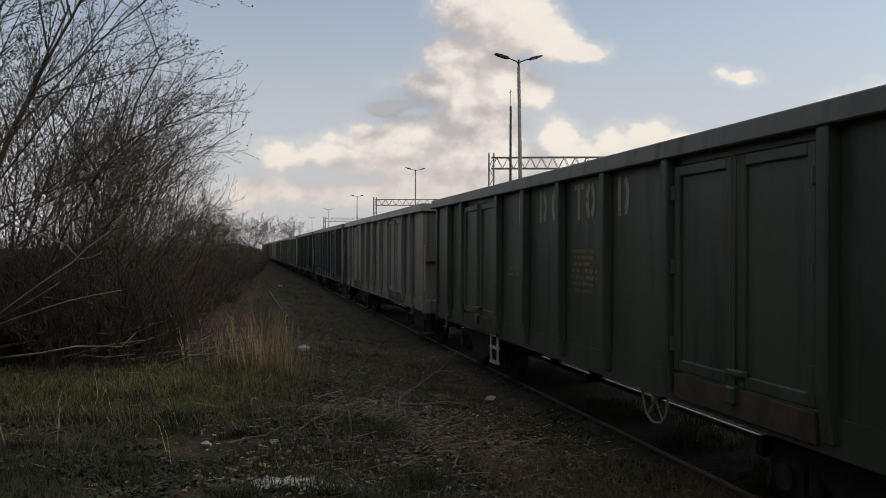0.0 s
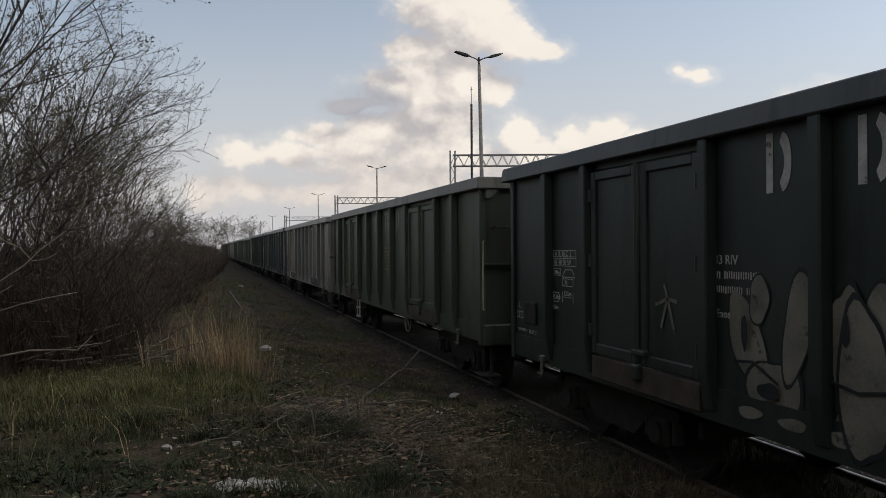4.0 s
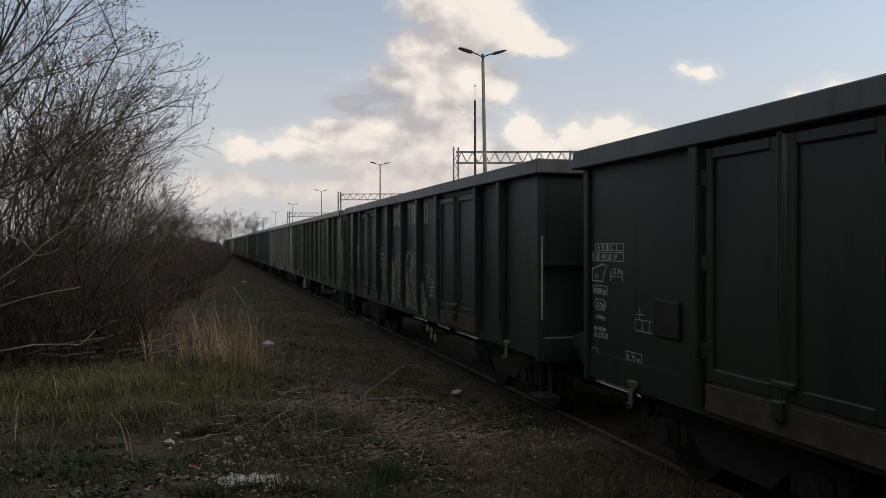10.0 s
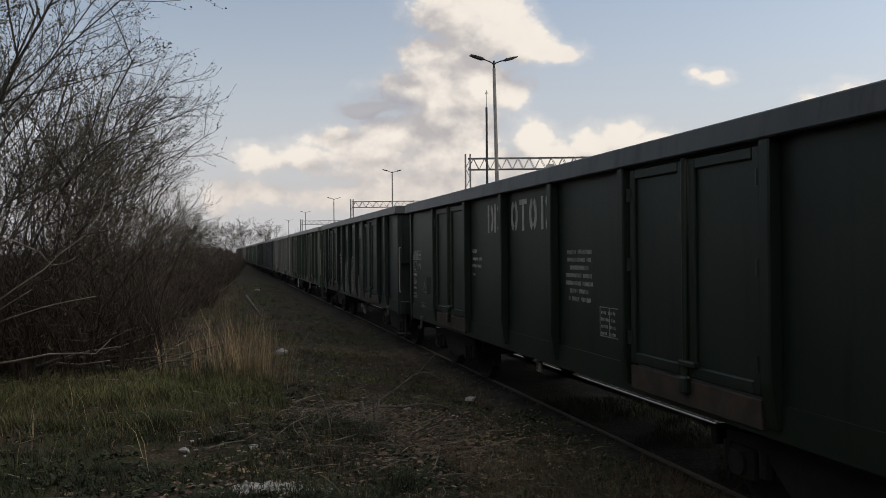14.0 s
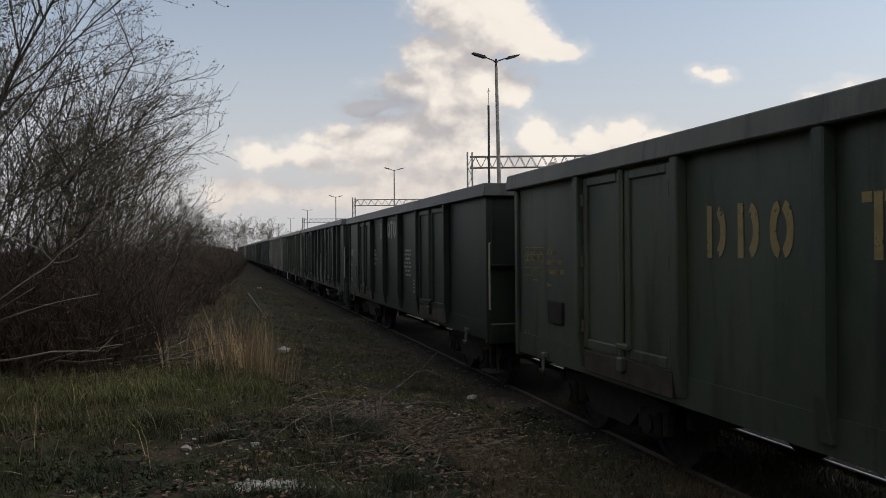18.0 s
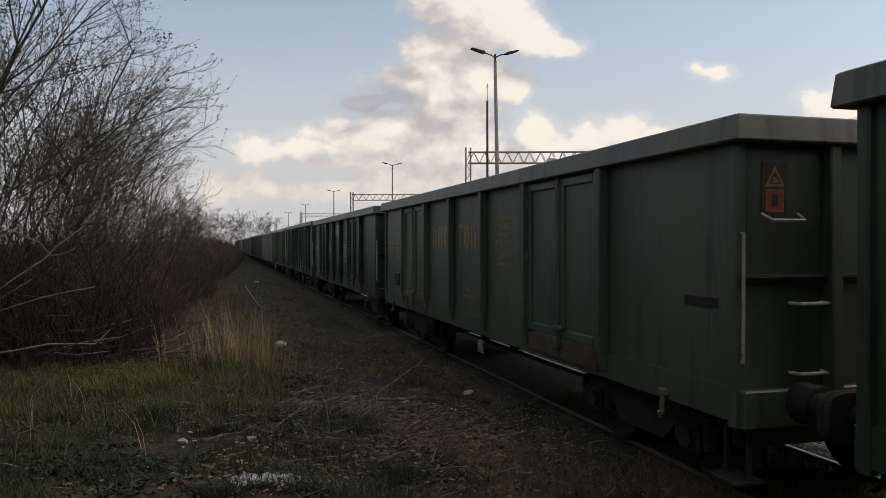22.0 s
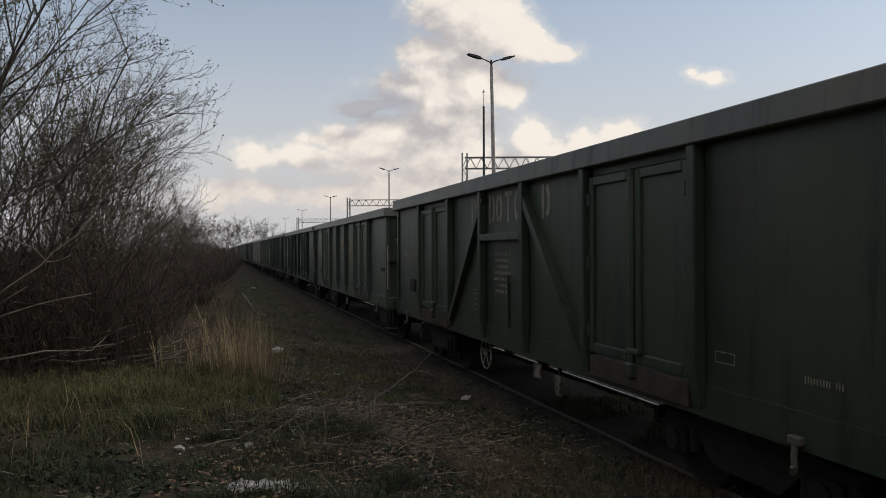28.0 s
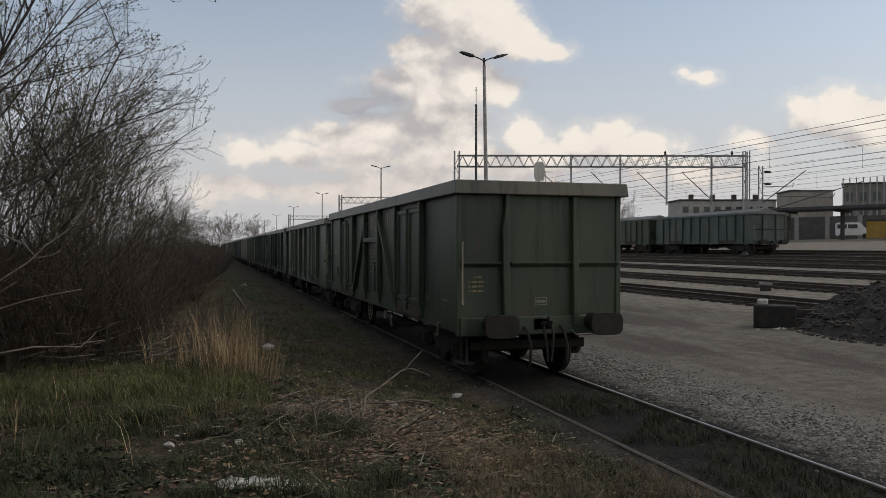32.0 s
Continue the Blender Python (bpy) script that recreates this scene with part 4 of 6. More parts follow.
TRAIN = []
fleet = [
    ("braced", M_DARKGREEN, "weathered dark green open goods wagon with diagonal side braces", M_RIMPALE, marks_w5, 3.285, (8.41, 0.667, -1.19), ((6.12, 0.74, 0.22, 0.18), (5.52, 0.66, 0.16, 0.24)), M_RUST, None),
    ("few", M_GREYGREEN, "faded grey-green open goods wagon with yellow stencil blocks", M_RIMPALE, marks_w4, 3.195, None, ((6.76, 0.70, 0.28, 0.20),), M_RUST, None),
    ("few", M_GREEN, "dark green open goods wagon with white stencil blocks", M_RIMDARK, marks_w3, 3.19, None, ((7.05, 0.80, 0.14, 0.14),), M_RUST, None),
    ("many", M_BLUEGREEN, "dark blue-green open goods wagon sprayed with pale graffiti", M_RIMDARK, marks_w2, 3.22, None, ((5.45, 0.66, 0.14, 0.2), (5.72, 0.72, 0.12, 0.12), (5.2, 0.6, 0.12, 0.14)), M_RUST, None),
    ("many", M_OLIVE, "dull olive green open goods wagon with pale stencil blocks", M_RIMPALE, marks_w1, 3.215, (5.05, 0.833, -1.32), (), M_RUST, (9.76, 0.72)),
]
ahead = (("many", M_GREY, "pale"), ("many", M_BLUE, "dark blue"), ("many", M_GREEN, "dark green"), ("few", M_GREYGREEN, "grey-green"), ("many", M_OLIVE, "olive green"), ("few", M_DARKGREEN, "weathered green"),
         ("many", M_GREY, "pale"), ("many", M_BROWN, "brown"), ("few", M_GREEN, "dark green"), ("many", M_BLUE, "dark blue"), ("few", M_GREYGREEN, "grey-green"), ("many", M_BROWN, "brown"))
for kind, paint, tone in ahead:
    fleet.append((kind, paint, f"{tone} steel open goods wagon with upright side stakes", M_GREY if tone == "pale" else paint, None, 3.22, None, (), M_RUST, None))
for k, (kind, paint, label, rim, marks, top, wheel_u, plates, rust, steps) in enumerate(fleet):
    TRAIN.append(wagon(kind, paint, label, rim, marks, top, wheel_u, plates, rust, steps))


def travel(t):
    """How far the trailing buffers of the last wagon have come along the track at t seconds."""
    q = (t - 16) / 16
    return -22.0533 + 32.9628 * q + 0.5115 * q ** 2 - 0.2427 * q ** 3 - 0.2749 * q ** 4


def motions():
    for k, (thg, sets) in enumerate(TRAIN):
        walk(thg, [(t, pose(TRACK_X, travel(t) + HALF + LENGTH * k, 0)) for t in range(0, 33, 2)])
        if k < 5:
            for w in sets:
                y = w.location.y
                walk(w, [(0.25 * i, pose(0, y, 0.54, -math.degrees((travel(0.25 * i) - travel(0)) / 0.46))) for i in range(129)])

# ---- ground ----
PROFILE = ((-400, 0.8), (-6, 0.5), (0.3, 0.5), (3.4, 0.01), (3.95, 0.05), (4.295, 0.066), (4.385, 0.03), (5.79, 0.03), (5.89, 0.05), (6.3, 0.03), (9, 0.0), (38, 1.5), (108, 3.9), (400, 6.0), (3000, 6.0))


def ground_z(x, y):
    for (a, za), (b, zb) in zip(PROFILE, PROFILE[1:]):
        if x <= b:
            z = za + (zb - za) * max(0.0, (x - a) / (b - a))
            break
    rough = 0.05 if x < 3.2 else 0.012
    return z + rough * (noise.noise((x * 0.9, y * 0.9, 3.1)) + 0.5 * noise.noise((x * 2.7, y * 2.7, 7.7)))


def ground_material():
    m = bpy.data.materials.new("railway_ground")
    m.use_nodes = True
    w = Nodes(m.node_tree)
    at = w.add("ShaderNodeTexCoord").outputs["Object"]
    xyz = w.add("ShaderNodeSeparateXYZ", {0: at})
    big, mid, fine = w.noise(at, 0.45, 5.0, 0.6), w.noise(at, 3.0, 6.0, 0.65), w.noise(at, 28.0, 5.0, 0.65)
    pebble = w.add("ShaderNodeTexVoronoi", {"Vector": at, "Scale": 26.0, "Randomness": 1.0})
    clod = w.add("ShaderNodeTexVoronoi", {"Vector": at, "Scale": 9.0, "Randomness": 1.0})
    x = w.math("MULTIPLY_ADD", w.math("SUBTRACT", mid.outputs[0], 0.5), 1.6, xyz.outputs[0])
    # soil with leaf litter, moss and thin grass
    soil = w.mix(w.step(mid.outputs[0], 0.32, 0.68), (0.015, 0.012, 0.008, 1), (0.070, 0.053, 0.034, 1))
    soil = w.mix(w.step(clod.outputs["Color"], 0.45, 0.9, 0.0, 0.6), soil, (0.080, 0.056, 0.038, 1))
    moss = w.mix(w.step(fine.outputs[0], 0.3, 0.7), (0.016, 0.021, 0.007, 1), (0.050, 0.055, 0.018, 1))
    soil = w.mix(w.step(big.outputs[0], 0.46, 0.60), soil, moss)
    # cinders and gravel round the track
    stone = w.mix(pebble.outputs["Color"], (0.050, 0.046, 0.042, 1), (0.165, 0.155, 0.145, 1))
    track = w.mix(w.step(mid.outputs[0], 0.42, 0.62), stone, soil)
    # trodden grey yard road
    road = w.mix(w.step(mid.outputs[0], 0.30, 0.72), (0.108, 0.096, 0.078, 1), (0.195, 0.175, 0.143, 1))
    long = w.add("ShaderNodeMapping", {"Vector": at, "Scale": (0.55, 0.12, 1.0)}).outputs[0]
    ruts = w.noise(long, 1.3, 5.0, 0.6)
    road = w.mix(w.step(ruts.outputs[0], 0.44, 0.60, 0.0, 0.85), road, (0.080, 0.068, 0.058, 1))
    road = w.mix(w.step(pebble.outputs["Color"], 0.75, 0.95, 0.0, 0.5), road, (0.245, 0.23, 0.20, 1))
    grit = w.mix(pebble.outputs["Color"], (0.075, 0.070, 0.065, 1), (0.265, 0.25, 0.218, 1))
    yard = w.mix(w.step(mid.outputs[0], 0.35, 0.65), (0.140, 0.122, 0.098, 1), (0.258, 0.230, 0.188, 1))
    col = w.mix(w.step(x, 3.4, 4.6), soil, track)
    # oily trackbed, its colour darkened further to stand for shade under the train
    oily_shade = w.mix(w.step(mid.outputs[0], 0.40, 0.66), (0.007, 0.007, 0.006, 1), (0.020, 0.018, 0.014, 1))
    col = w.mix(w.math("MULTIPLY", w.step(x, 3.6, 4.4), w.step(xyz.outputs[1], 2.0, 8.0, 0.7, 1.0)), col, oily_shade)
    col = w.mix(w.step(x, 6.0, 6.8), col, grit)
    col = w.mix(w.step(x, 7.3, 9.2), col, road)
    col = w.mix(w.step(x, 14.0, 16.5), col, yard)
    h = w.math("ADD", w.math("MULTIPLY", fine.outputs[0], 0.6), w.math("MULTIPLY", pebble.outputs["Distance"], 0.8))
    b = w.add("ShaderNodeBump", {"Height": h, "Strength": 0.7, "Distance": 0.03})
    p = w.add("ShaderNodeBsdfPrincipled", {"Base Color": col, "Roughness": 0.95, "Normal": b, "Specular IOR Level": 0.2})
    w.put(w.add("ShaderNodeOutputMaterial").inputs[0], p)
    return m


def axis(spans):
    out = [spans[0][0]]
    for a, b, n in spans:
        out += [a + (b - a) * (k + 1) / n for k in range(n)]
    return out


def grid_mesh(name, xs, ys, height):
    verts = [(x, y, height(x, y)) for y in ys for x in xs]
    n = len(xs)
    faces = [(j * n + i, j * n + i + 1, (j + 1) * n + i + 1, (j + 1) * n + i) for j in range(len(ys) - 1) for i in range(n - 1)]
    me = bpy.data.meshes.new(name)
    me.from_pydata(verts, [], faces)
    return me


xs = axis(((-2500, -60, 6), (-60, -8, 20), (-8, 3.8, 60), (3.8, 6.32, 36), (6.32, 16, 24), (16, 110, 48), (110, 2500, 10)))
ys = axis(((-600, -20, 8), (-20, 2, 12), (2, 20, 80), (20, 60, 60), (60, 200, 50), (200, 3000, 12)))
me = grid_mesh("ground", xs, ys, ground_z)
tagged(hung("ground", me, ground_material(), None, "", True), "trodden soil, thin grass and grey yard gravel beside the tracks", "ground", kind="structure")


# ---- rails ----
def rail(name, x, z, y0, y1, shine, label):
    """A flat-bottomed rail: rusty web and foot, worn head."""
    thg = new(name)
    thg.location = (x, 0, z)
    tagged(thg, label, "rail", kind="structure")
    foot = ((-0.066, -0.15), (0.066, -0.15), (0.066, -0.139), (0.010, -0.122), (0.010, -0.048), (0.034, -0.036), (0.034, -0.010), (-0.034, -0.010), (-0.034, -0.036), (-0.010, -0.048), (-0.010, -0.122), (-0.066, -0.139))
    part("rail_web", prism(bmesh.new(), foot, 1, y0, y1), M_RAILSIDE, thg, "rust-brown rail web")
    head = ((-0.035, -0.0098), (0.035, -0.0098), (0.035, -0.005), (0.028, 0.0), (-0.028, 0.0), (-0.035, -0.005))
    part("rail_head", prism(bmesh.new(), head, 1, y0, y1), M_DULLRAIL, thg, "dull steel rail head")
    part("running_band", boxed(-0.012, 0.012, y0, y1, -0.001, 0.0035), shine, thg, "worn shiny running band")


M_DULLRAIL = surface("dull_rail_head", (0.045, 0.036, 0.029), (0.105, 0.088, 0.072), 0.6, 0.0, 12.0, 0.1, 120.0, (0.09, 0.06, 0.045), 0.55, 4.0)
rail("rail_near", TRACK_X - 0.7525, RAIL, -40, 420, M_DULLRAIL, "brown weathered rail sunk in cinders")
rail("rail_far", TRACK_X + 0.7525, RAIL, -40, 420, M_RAILTOP, "bright worn rail sunk in gravel")
M_SLEEPER = surface("grey_sleeper", (0.022, 0.019, 0.016), (0.055, 0.048, 0.041), 0.9, 0.0, 6.0, 0.4)
YARD = (17.7, 22.4, 27.6, 32.4, 35.6, 39.4, 44.0, 49.0)
for tx in YARD:
    for s in (-1, 1):
        rail("yard_rail", tx + s * 0.7525, ground_z(tx, 0) + 0.17, -30, 420, M_RAILTOP, "rusty yard rail with a bright worn head")
    bm = bmesh.new()
    for k in range(240):
        y = -10 + k * 0.62
        z = ground_z(tx, 0)
        box(bm, tx - 1.25, tx + 1.25, y - 0.12, y + 0.12, z - 0.05, z + 0.025)
    tagged(part("sleepers", bm, M_SLEEPER), "row of grey sleepers under yard rails", "sleepers", kind="stuff")


# ---- lamps, gantries and wires over the yard ----
def street_lamp(at, height, label):
    thg = thing("yard_lamp", label, "lamp post", "yard lamps", at)
    part("pole", tube(bmesh.new(), [(0, 0, -0.3), (0, 0, 1.2), (0, 0, height - 0.55)], [0.13, 0.12, 0.075], 12), M_CONCRETE, thg, "tapered grey concrete pole", True)
    part("collar", tube(bmesh.new(), [(0, 0, height - 0.65), (0, 0, height - 0.2)], 0.055, 10), M_DARKSTEEL, thg)
    for s in (-1, 1):
        bm = tube(bmesh.new(), [(0, 0, height - 0.42), (s * 0.10, 0, height - 0.30), (s * 0.30, 0, height - 0.22), (s * 0.62, 0, height - 0.12)], 0.03, 8)
        arm = part("arm", bm, M_DARKSTEEL, thg, "", True)
        bm = bmesh.new()
        o = ((0.50, height - 0.17), (0.62, height - 0.07), (1.05, height + 0.03), (1.22, height + 0.05), (1.24, height + 0.02), (1.05, height - 0.07), (0.66, height - 0.18))
        prism(bm, [(s * a, b) for a, b in o], 1, -0.13, 0.13)
        part("lamp_head", bm, M_DARKSTEEL, arm, "flat dark lamp head")
    return thg


lamp_post = street_lamp((13.22, 36.3, ground_z(13, 36)), 11.6, "tall grey concrete lamp post with twin dark heads")
lamp_post.matrix_world = pose(13.22, 36.3, ground_z(13, 36), 0, -1.1, 0)
far_post = street_lamp((20.1, 93.2, ground_z(20, 93)), 11.6, "distant twin-headed concrete lamp post in the yard")
for y in (142.6, 192.6, 242.7, 297.0, 350.0):
    copy_thing(far_post, pose(19.8, y, ground_z(19.8, y)))
mast = thing("radio_mast", "slim dark mast with a thin aerial on top", "mast", at=(14.75, 42.5, ground_z(14.7, 42)))
part("pole", tube(bmesh.new(), [(0, 0, -0.2), (0, 0, 10.2)], [0.085, 0.065], 10), M_DARKSTEEL, mast, "", True)
part("aerial", tube(bmesh.new(), [(0, 0, 10.1), (0, 0, 11.2)], 0.018, 6), M_GALV, mast)
part("finial", tube(bmesh.new(), [(-0.08, 0, 10.95), (0, 0, 11.1), (0.10, 0, 11.0)], 0.015, 6), M_GALV, mast)


def lattice(bm, p, q, depth, bays, r):
    """A flat lattice girder from p to q, its lower chord depth metres below."""
    p, q = Vector(p), Vector(q)
    down = Vector((0, 0, -depth))
    tube(bm, [p, q], r, 4), tube(bm, [p + down, q + down], r, 4)
    for k in range(bays):
        a, b, c = p.lerp(q, k / bays), p.lerp(q, (k + 0.5) / bays), p.lerp(q, (k + 1) / bays)
        tube(bm, [a + down, b], r * 0.55, 4), tube(bm, [b, c + down], r * 0.55, 4)


def gantry(left, right, top, label, bays, drops):
    thg = thing("catenary_gantry", label, "gantry", "catenary gantries")
    l, r = Vector((*left, top)), Vector((*right, top))
    side = (r - l).normalized().cross(Vector((0, 0, 1)))
    for d in (-0.28, 0.28):
        bm = bmesh.new()
        lattice(bm, l + side * d, r + side * d, 0.88, bays, 0.045)
        part("girder", bm, M_GALV, thg, "grey steel lattice girder")
    for p in (l, r):
        bm = bmesh.new()
        base = ground_z(p.x, p.y) - 0.3
        for d in (-0.26, 0.26):
            tube(bm, [(p.x + side.x * d - 0.2, p.y + side.y * d, base), (p.x + side.x * d - 0.2, p.y + side.y * d, top + 0.35)], 0.07, 4)
            tube(bm, [(p.x + side.x * d + 0.2, p.y + side.y * d, base), (p.x + side.x * d + 0.2, p.y + side.y * d, top + 0.35)], 0.07, 4)
        for k in range(12):
            z0, z1 = base + (top - base) * k / 12, base + (top - base) * (k + 1) / 12
            s = 1 if k % 2 else -1
            tube(bm, [(p.x - 0.2 * s, p.y, z0), (p.x + 0.2 * s, p.y, z1)], 0.03, 4)
        part("lattice_leg", bm, M_GALV, thg, "grey lattice leg")
    for f in drops:
        p = l.lerp(r, f)
        post = part("drop_post", tube(bmesh.new(), [(p.x, p.y, top + 0.1), (p.x, p.y, top - 3.9)], 0.085, 6), M_GALV, thg, "grey drop post")
        bm = tube(bmesh.new(), [(p.x, p.y, top - 3.5), (p.x - 2.3, p.y + 0.6, top - 1.3)], 0.035, 5)
        tube(bm, [(p.x - 2.3, p.y + 0.6, top - 1.3), (p.x - 1.4, p.y + 0.4, top - 1.3)], 0.02, 4)
        tube(bm, [(p.x - 1.9, p.y + 0.5, top - 3.2), (p.x, p.y, top - 3.2)], 0.02, 4)
        part("cantilever", bm, M_DARKSTEEL, post)
    for f in (0.72, 0.95):
        p = l.lerp(r, f)
        bm = tube(bmesh.new(), [(p.x, p.y, top), (p.x, p.y, top + 0.25), (p.x, p.y, top + 0.4)], [0.07, 0.10, 0.03], 8)
        part("insulator", bm, M_UNDER, thg, "dark ribbed insulator")
    return thg


gantry((18.9, 59.1), (40.9, 52.4), 9.55, "wide grey lattice gantry spanning the yard tracks", 26, (0.395, 0.565, 0.725, 0.88))
gantry((18.9, 116.5), (41.0, 110.0), 9.75, "distant grey lattice gantry over the tracks", 22, (0.4, 0.6, 0.8))
gantry((18.5, 190.0), (40.0, 184.0), 9.75, "far grey lattice gantry over the tracks", 18, (0.4, 0.6, 0.8))


def wire(x, z, y0, y1, r=0.010, sag=0.0, hangers=False):
    thg = thing("overhead_wire", "thin dark overhead line along the yard tracks", "cable", "overhead wires")
    pts = []
    n = 24
    for k in range(n + 1):
        y = y0 + (y1 - y0) * k / n
        span = ((y - 56) % 58) / 58
        pts.append((x, y, z - sag * 4 * span * (1 - span)))
    part("line", tube(bmesh.new(), pts, r, 4), M_WIRE, thg)
    if hangers:
        for k in range(1, n, 2):
            p = pts[k]
            bm = tube(bmesh.new(), [p, (p[0], p[1], z - 1.55)], 0.008, 4)
            part("hanger", bm, M_WIRE, thg)


for x in (28.0, 32.4, 35.6, 39.4, 44.0, 49.0, 55.0):
    z = ground_z(x, 0) + 0.17
    wire(x, z + 5.7, 8, 260)
    wire(x + 0.1, z + 7.15, 8, 260, sag=0.25, hangers=True)
wire(40.0, 10.15, 8, 260, 0.022)
cm = thing("catenary_mast", "lattice mast with two bracket arms beside the gantry", "mast", at=(44.2, 54.8, ground_z(44.2, 54.8)))
bm = bmesh.new()
for dx in (-0.2, 0.2):
    tube(bm, [(dx, 0, -0.3), (dx, 0, 7.4)], 0.07, 4)
for k in range(9):
    d = 0.2 if k % 2 else -0.2
    tube(bm, [(-d, 0, k * 0.82), (d, 0, k * 0.82 + 0.82)], 0.03, 4)
part("lattice_leg", bm, M_GALV, cm)
for z, reach in ((5.7, 4.6), (4.9, 10.6)):
    bm = tube(bmesh.new(), [(0.2, 0, z - 1.4), (reach, 0, z + 1.45)], 0.04, 5)
    tube(bm, [(0.2, 0, z), (reach * 0.7, 0, z), (reach * 0.72, 0, z + 0.35)], 0.03, 5)
    part("bracket_arm", bm, M_DARKSTEEL, cm)
for z in (5.9, 6.9):
    part("insulator", tube(bmesh.new(), [(0.3, 0, z), (0.5, 0, z), (0.9, 0, z), (1.1, 0, z)], [0.03, 0.11, 0.11, 0.03], 8), M_UNDER, cm)
# signals seen over the wagons
sg = thing("signal_back", "pale rounded signal board seen from behind", "signal", at=(20.3, 46.1, ground_z(20.3, 46.1)))
bm = bmesh.new()
o = [(0.36 * math.copysign(abs(math.cos(a)) ** 0.6, math.cos(a)), 6.55 + 0.62 * math.copysign(abs(math.sin(a)) ** 0.6, math.sin(a))) for a in [k * math.pi / 12 for k in range(24)]]
prism(bm, o, 1, -0.04, 0.04)
part("board", bm, M_WHITE, sg, "pale rounded board")
part("mast", tube(bmesh.new(), [(0, 0.1, -0.2), (0, 0.1, 6.4)], 0.06, 8), M_GALV, sg)
part("ladder", tube(tube(bmesh.new(), [(0.32, 0.15, 0), (0.32, 0.15, 6.6)], 0.02, 5), [(0.5, 0.15, 0), (0.5, 0.15, 6.6)], 0.02, 5), M_GALV, sg)

# ---- wagons parked in the yard ----
parked = ((39.4, 47.3 + HALF, "many", M_TEAL, "parked grey-teal open wagon in the yard"), (39.4, 47.4 + LENGTH + HALF, "many", M_DARKGREEN, "parked weathered green open wagon in the yard"),
          (39.4, 47.5 + 2 * LENGTH + HALF, "few", M_GREY, "parked pale open wagon in the yard"), (44.0, 52.5 + HALF, "many", M_BROWN, "parked brown open wagon on a farther track"),
          (44.0, 52.6 + LENGTH + HALF, "many", M_GREEN, "parked dark green open wagon on a farther track"))
M_COAL = surface("grey_tarpaulin_load", (0.10, 0.10, 0.098), (0.17, 0.17, 0.165), 0.8, 0.0, 1.5, 0.4, 20.0)
for x, y, kind, paint, label in parked:
    w, _ = wagon(kind, paint, label, None, None, 3.22)
    w["group"] = "wagons parked in the yard"
    w.location = (x, y, ground_z(x, 0) + 0.17 - RAIL)
    bm = bmesh.new()
    o = ((-1.28, 2.7), (-0.9, 3.25), (0.0, 3.55), (0.9, 3.25), (1.28, 2.7), (0, 2.6))
    prism(bm, o, 1, -6.2, 6.2)
    for v in bm.verts:
        v.co.z += 0.25 * math.sin(v.co.y)
    part("load", bm, M_COAL, w, "pale heaped load")

# ---- platform, van, containers and town behind the yard ----
PLAT = 3.45
M_ROOF = surface("dark_canopy_roof", (0.030, 0.031, 0.033), (0.055, 0.056, 0.058), 0.7, 0.0, 2.0, 0.2)
M_PLASTER = surface("pale_plaster", (0.22, 0.205, 0.18), (0.32, 0.30, 0.27), 0.9, 0.0, 0.6, 0.2, 20.0, (0.25, 0.24, 0.22), 0.62, 0.8)
M_PANE = surface("dark_window_glass", (0.020, 0.024, 0.030), (0.045, 0.052, 0.060), 0.15, 0.0, 1.0, 0.0, spec=0.6)
M_CREAMWALL = surface("grey_render", (0.26, 0.25, 0.24), (0.36, 0.35, 0.33), 0.9, 0.0, 0.5, 0.2, 15.0)
M_YELLOWBOX = surface("yellow_container_paint", (0.42, 0.26, 0.06), (0.52, 0.34, 0.09), 0.6, 0.0, 1.5, 0.1)
# dark grey of the backdrop that stands for shade below the canopy
M_SHADEWALL = surface("canopy_shade_grey", (0.055, 0.052, 0.050), (0.095, 0.090, 0.085), 0.9, 0.0, 0.8, 0.2, 15.0, (0.15, 0.14, 0.13), 0.60, 0.4)
M_VAN = surface("white_van_paint", (0.55, 0.56, 0.58), (0.66, 0.67, 0.69), 0.3, 0.0, 1.0, 0.0)


def town_house(name, at, turn, w, d, h, label, paint, roof, rows, cols, parapet=0.4, chimneys=0):
    thg = thing(name, label, "building", "town buildings", at, turn)
    wall = part("wall", boxed(-w / 2, w / 2, 0, d, -2, h, 0.05), paint, thg)
    rf = part("roof", boxed(-w / 2 - 0.4, w / 2 + 0.4, -0.4, d + 0.4, h, h + parapet, 0.06), roof, thg)
    for j in range(rows):
        for i in range(cols):
            x, z = -w / 2 + (i + 0.5) * w / cols, 1.0 + j * (h - 1.0) / rows
            ww, hh = w / cols * 0.30, (h - 1.0) / rows * 0.55
            win = part("window", boxed(x - ww, x + ww, -0.06, 0.02, z, z + hh), M_PLASTER, thg)
            part("pane", boxed(x - ww + 0.1, x + ww - 0.1, -0.09, -0.06, z + 0.1, z + hh - 0.1), M_PANE, win)
    for k in range(chimneys):
        x = -w / 2 + (k + 0.7) * w / (chimneys + 0.4)
        part("chimney", boxed(x - 0.6, x + 0.6, d * 0.3, d * 0.3 + 1.0, h + parapet, h + parapet + 1.6, 0.05), M_RUST, rf)
    return thg


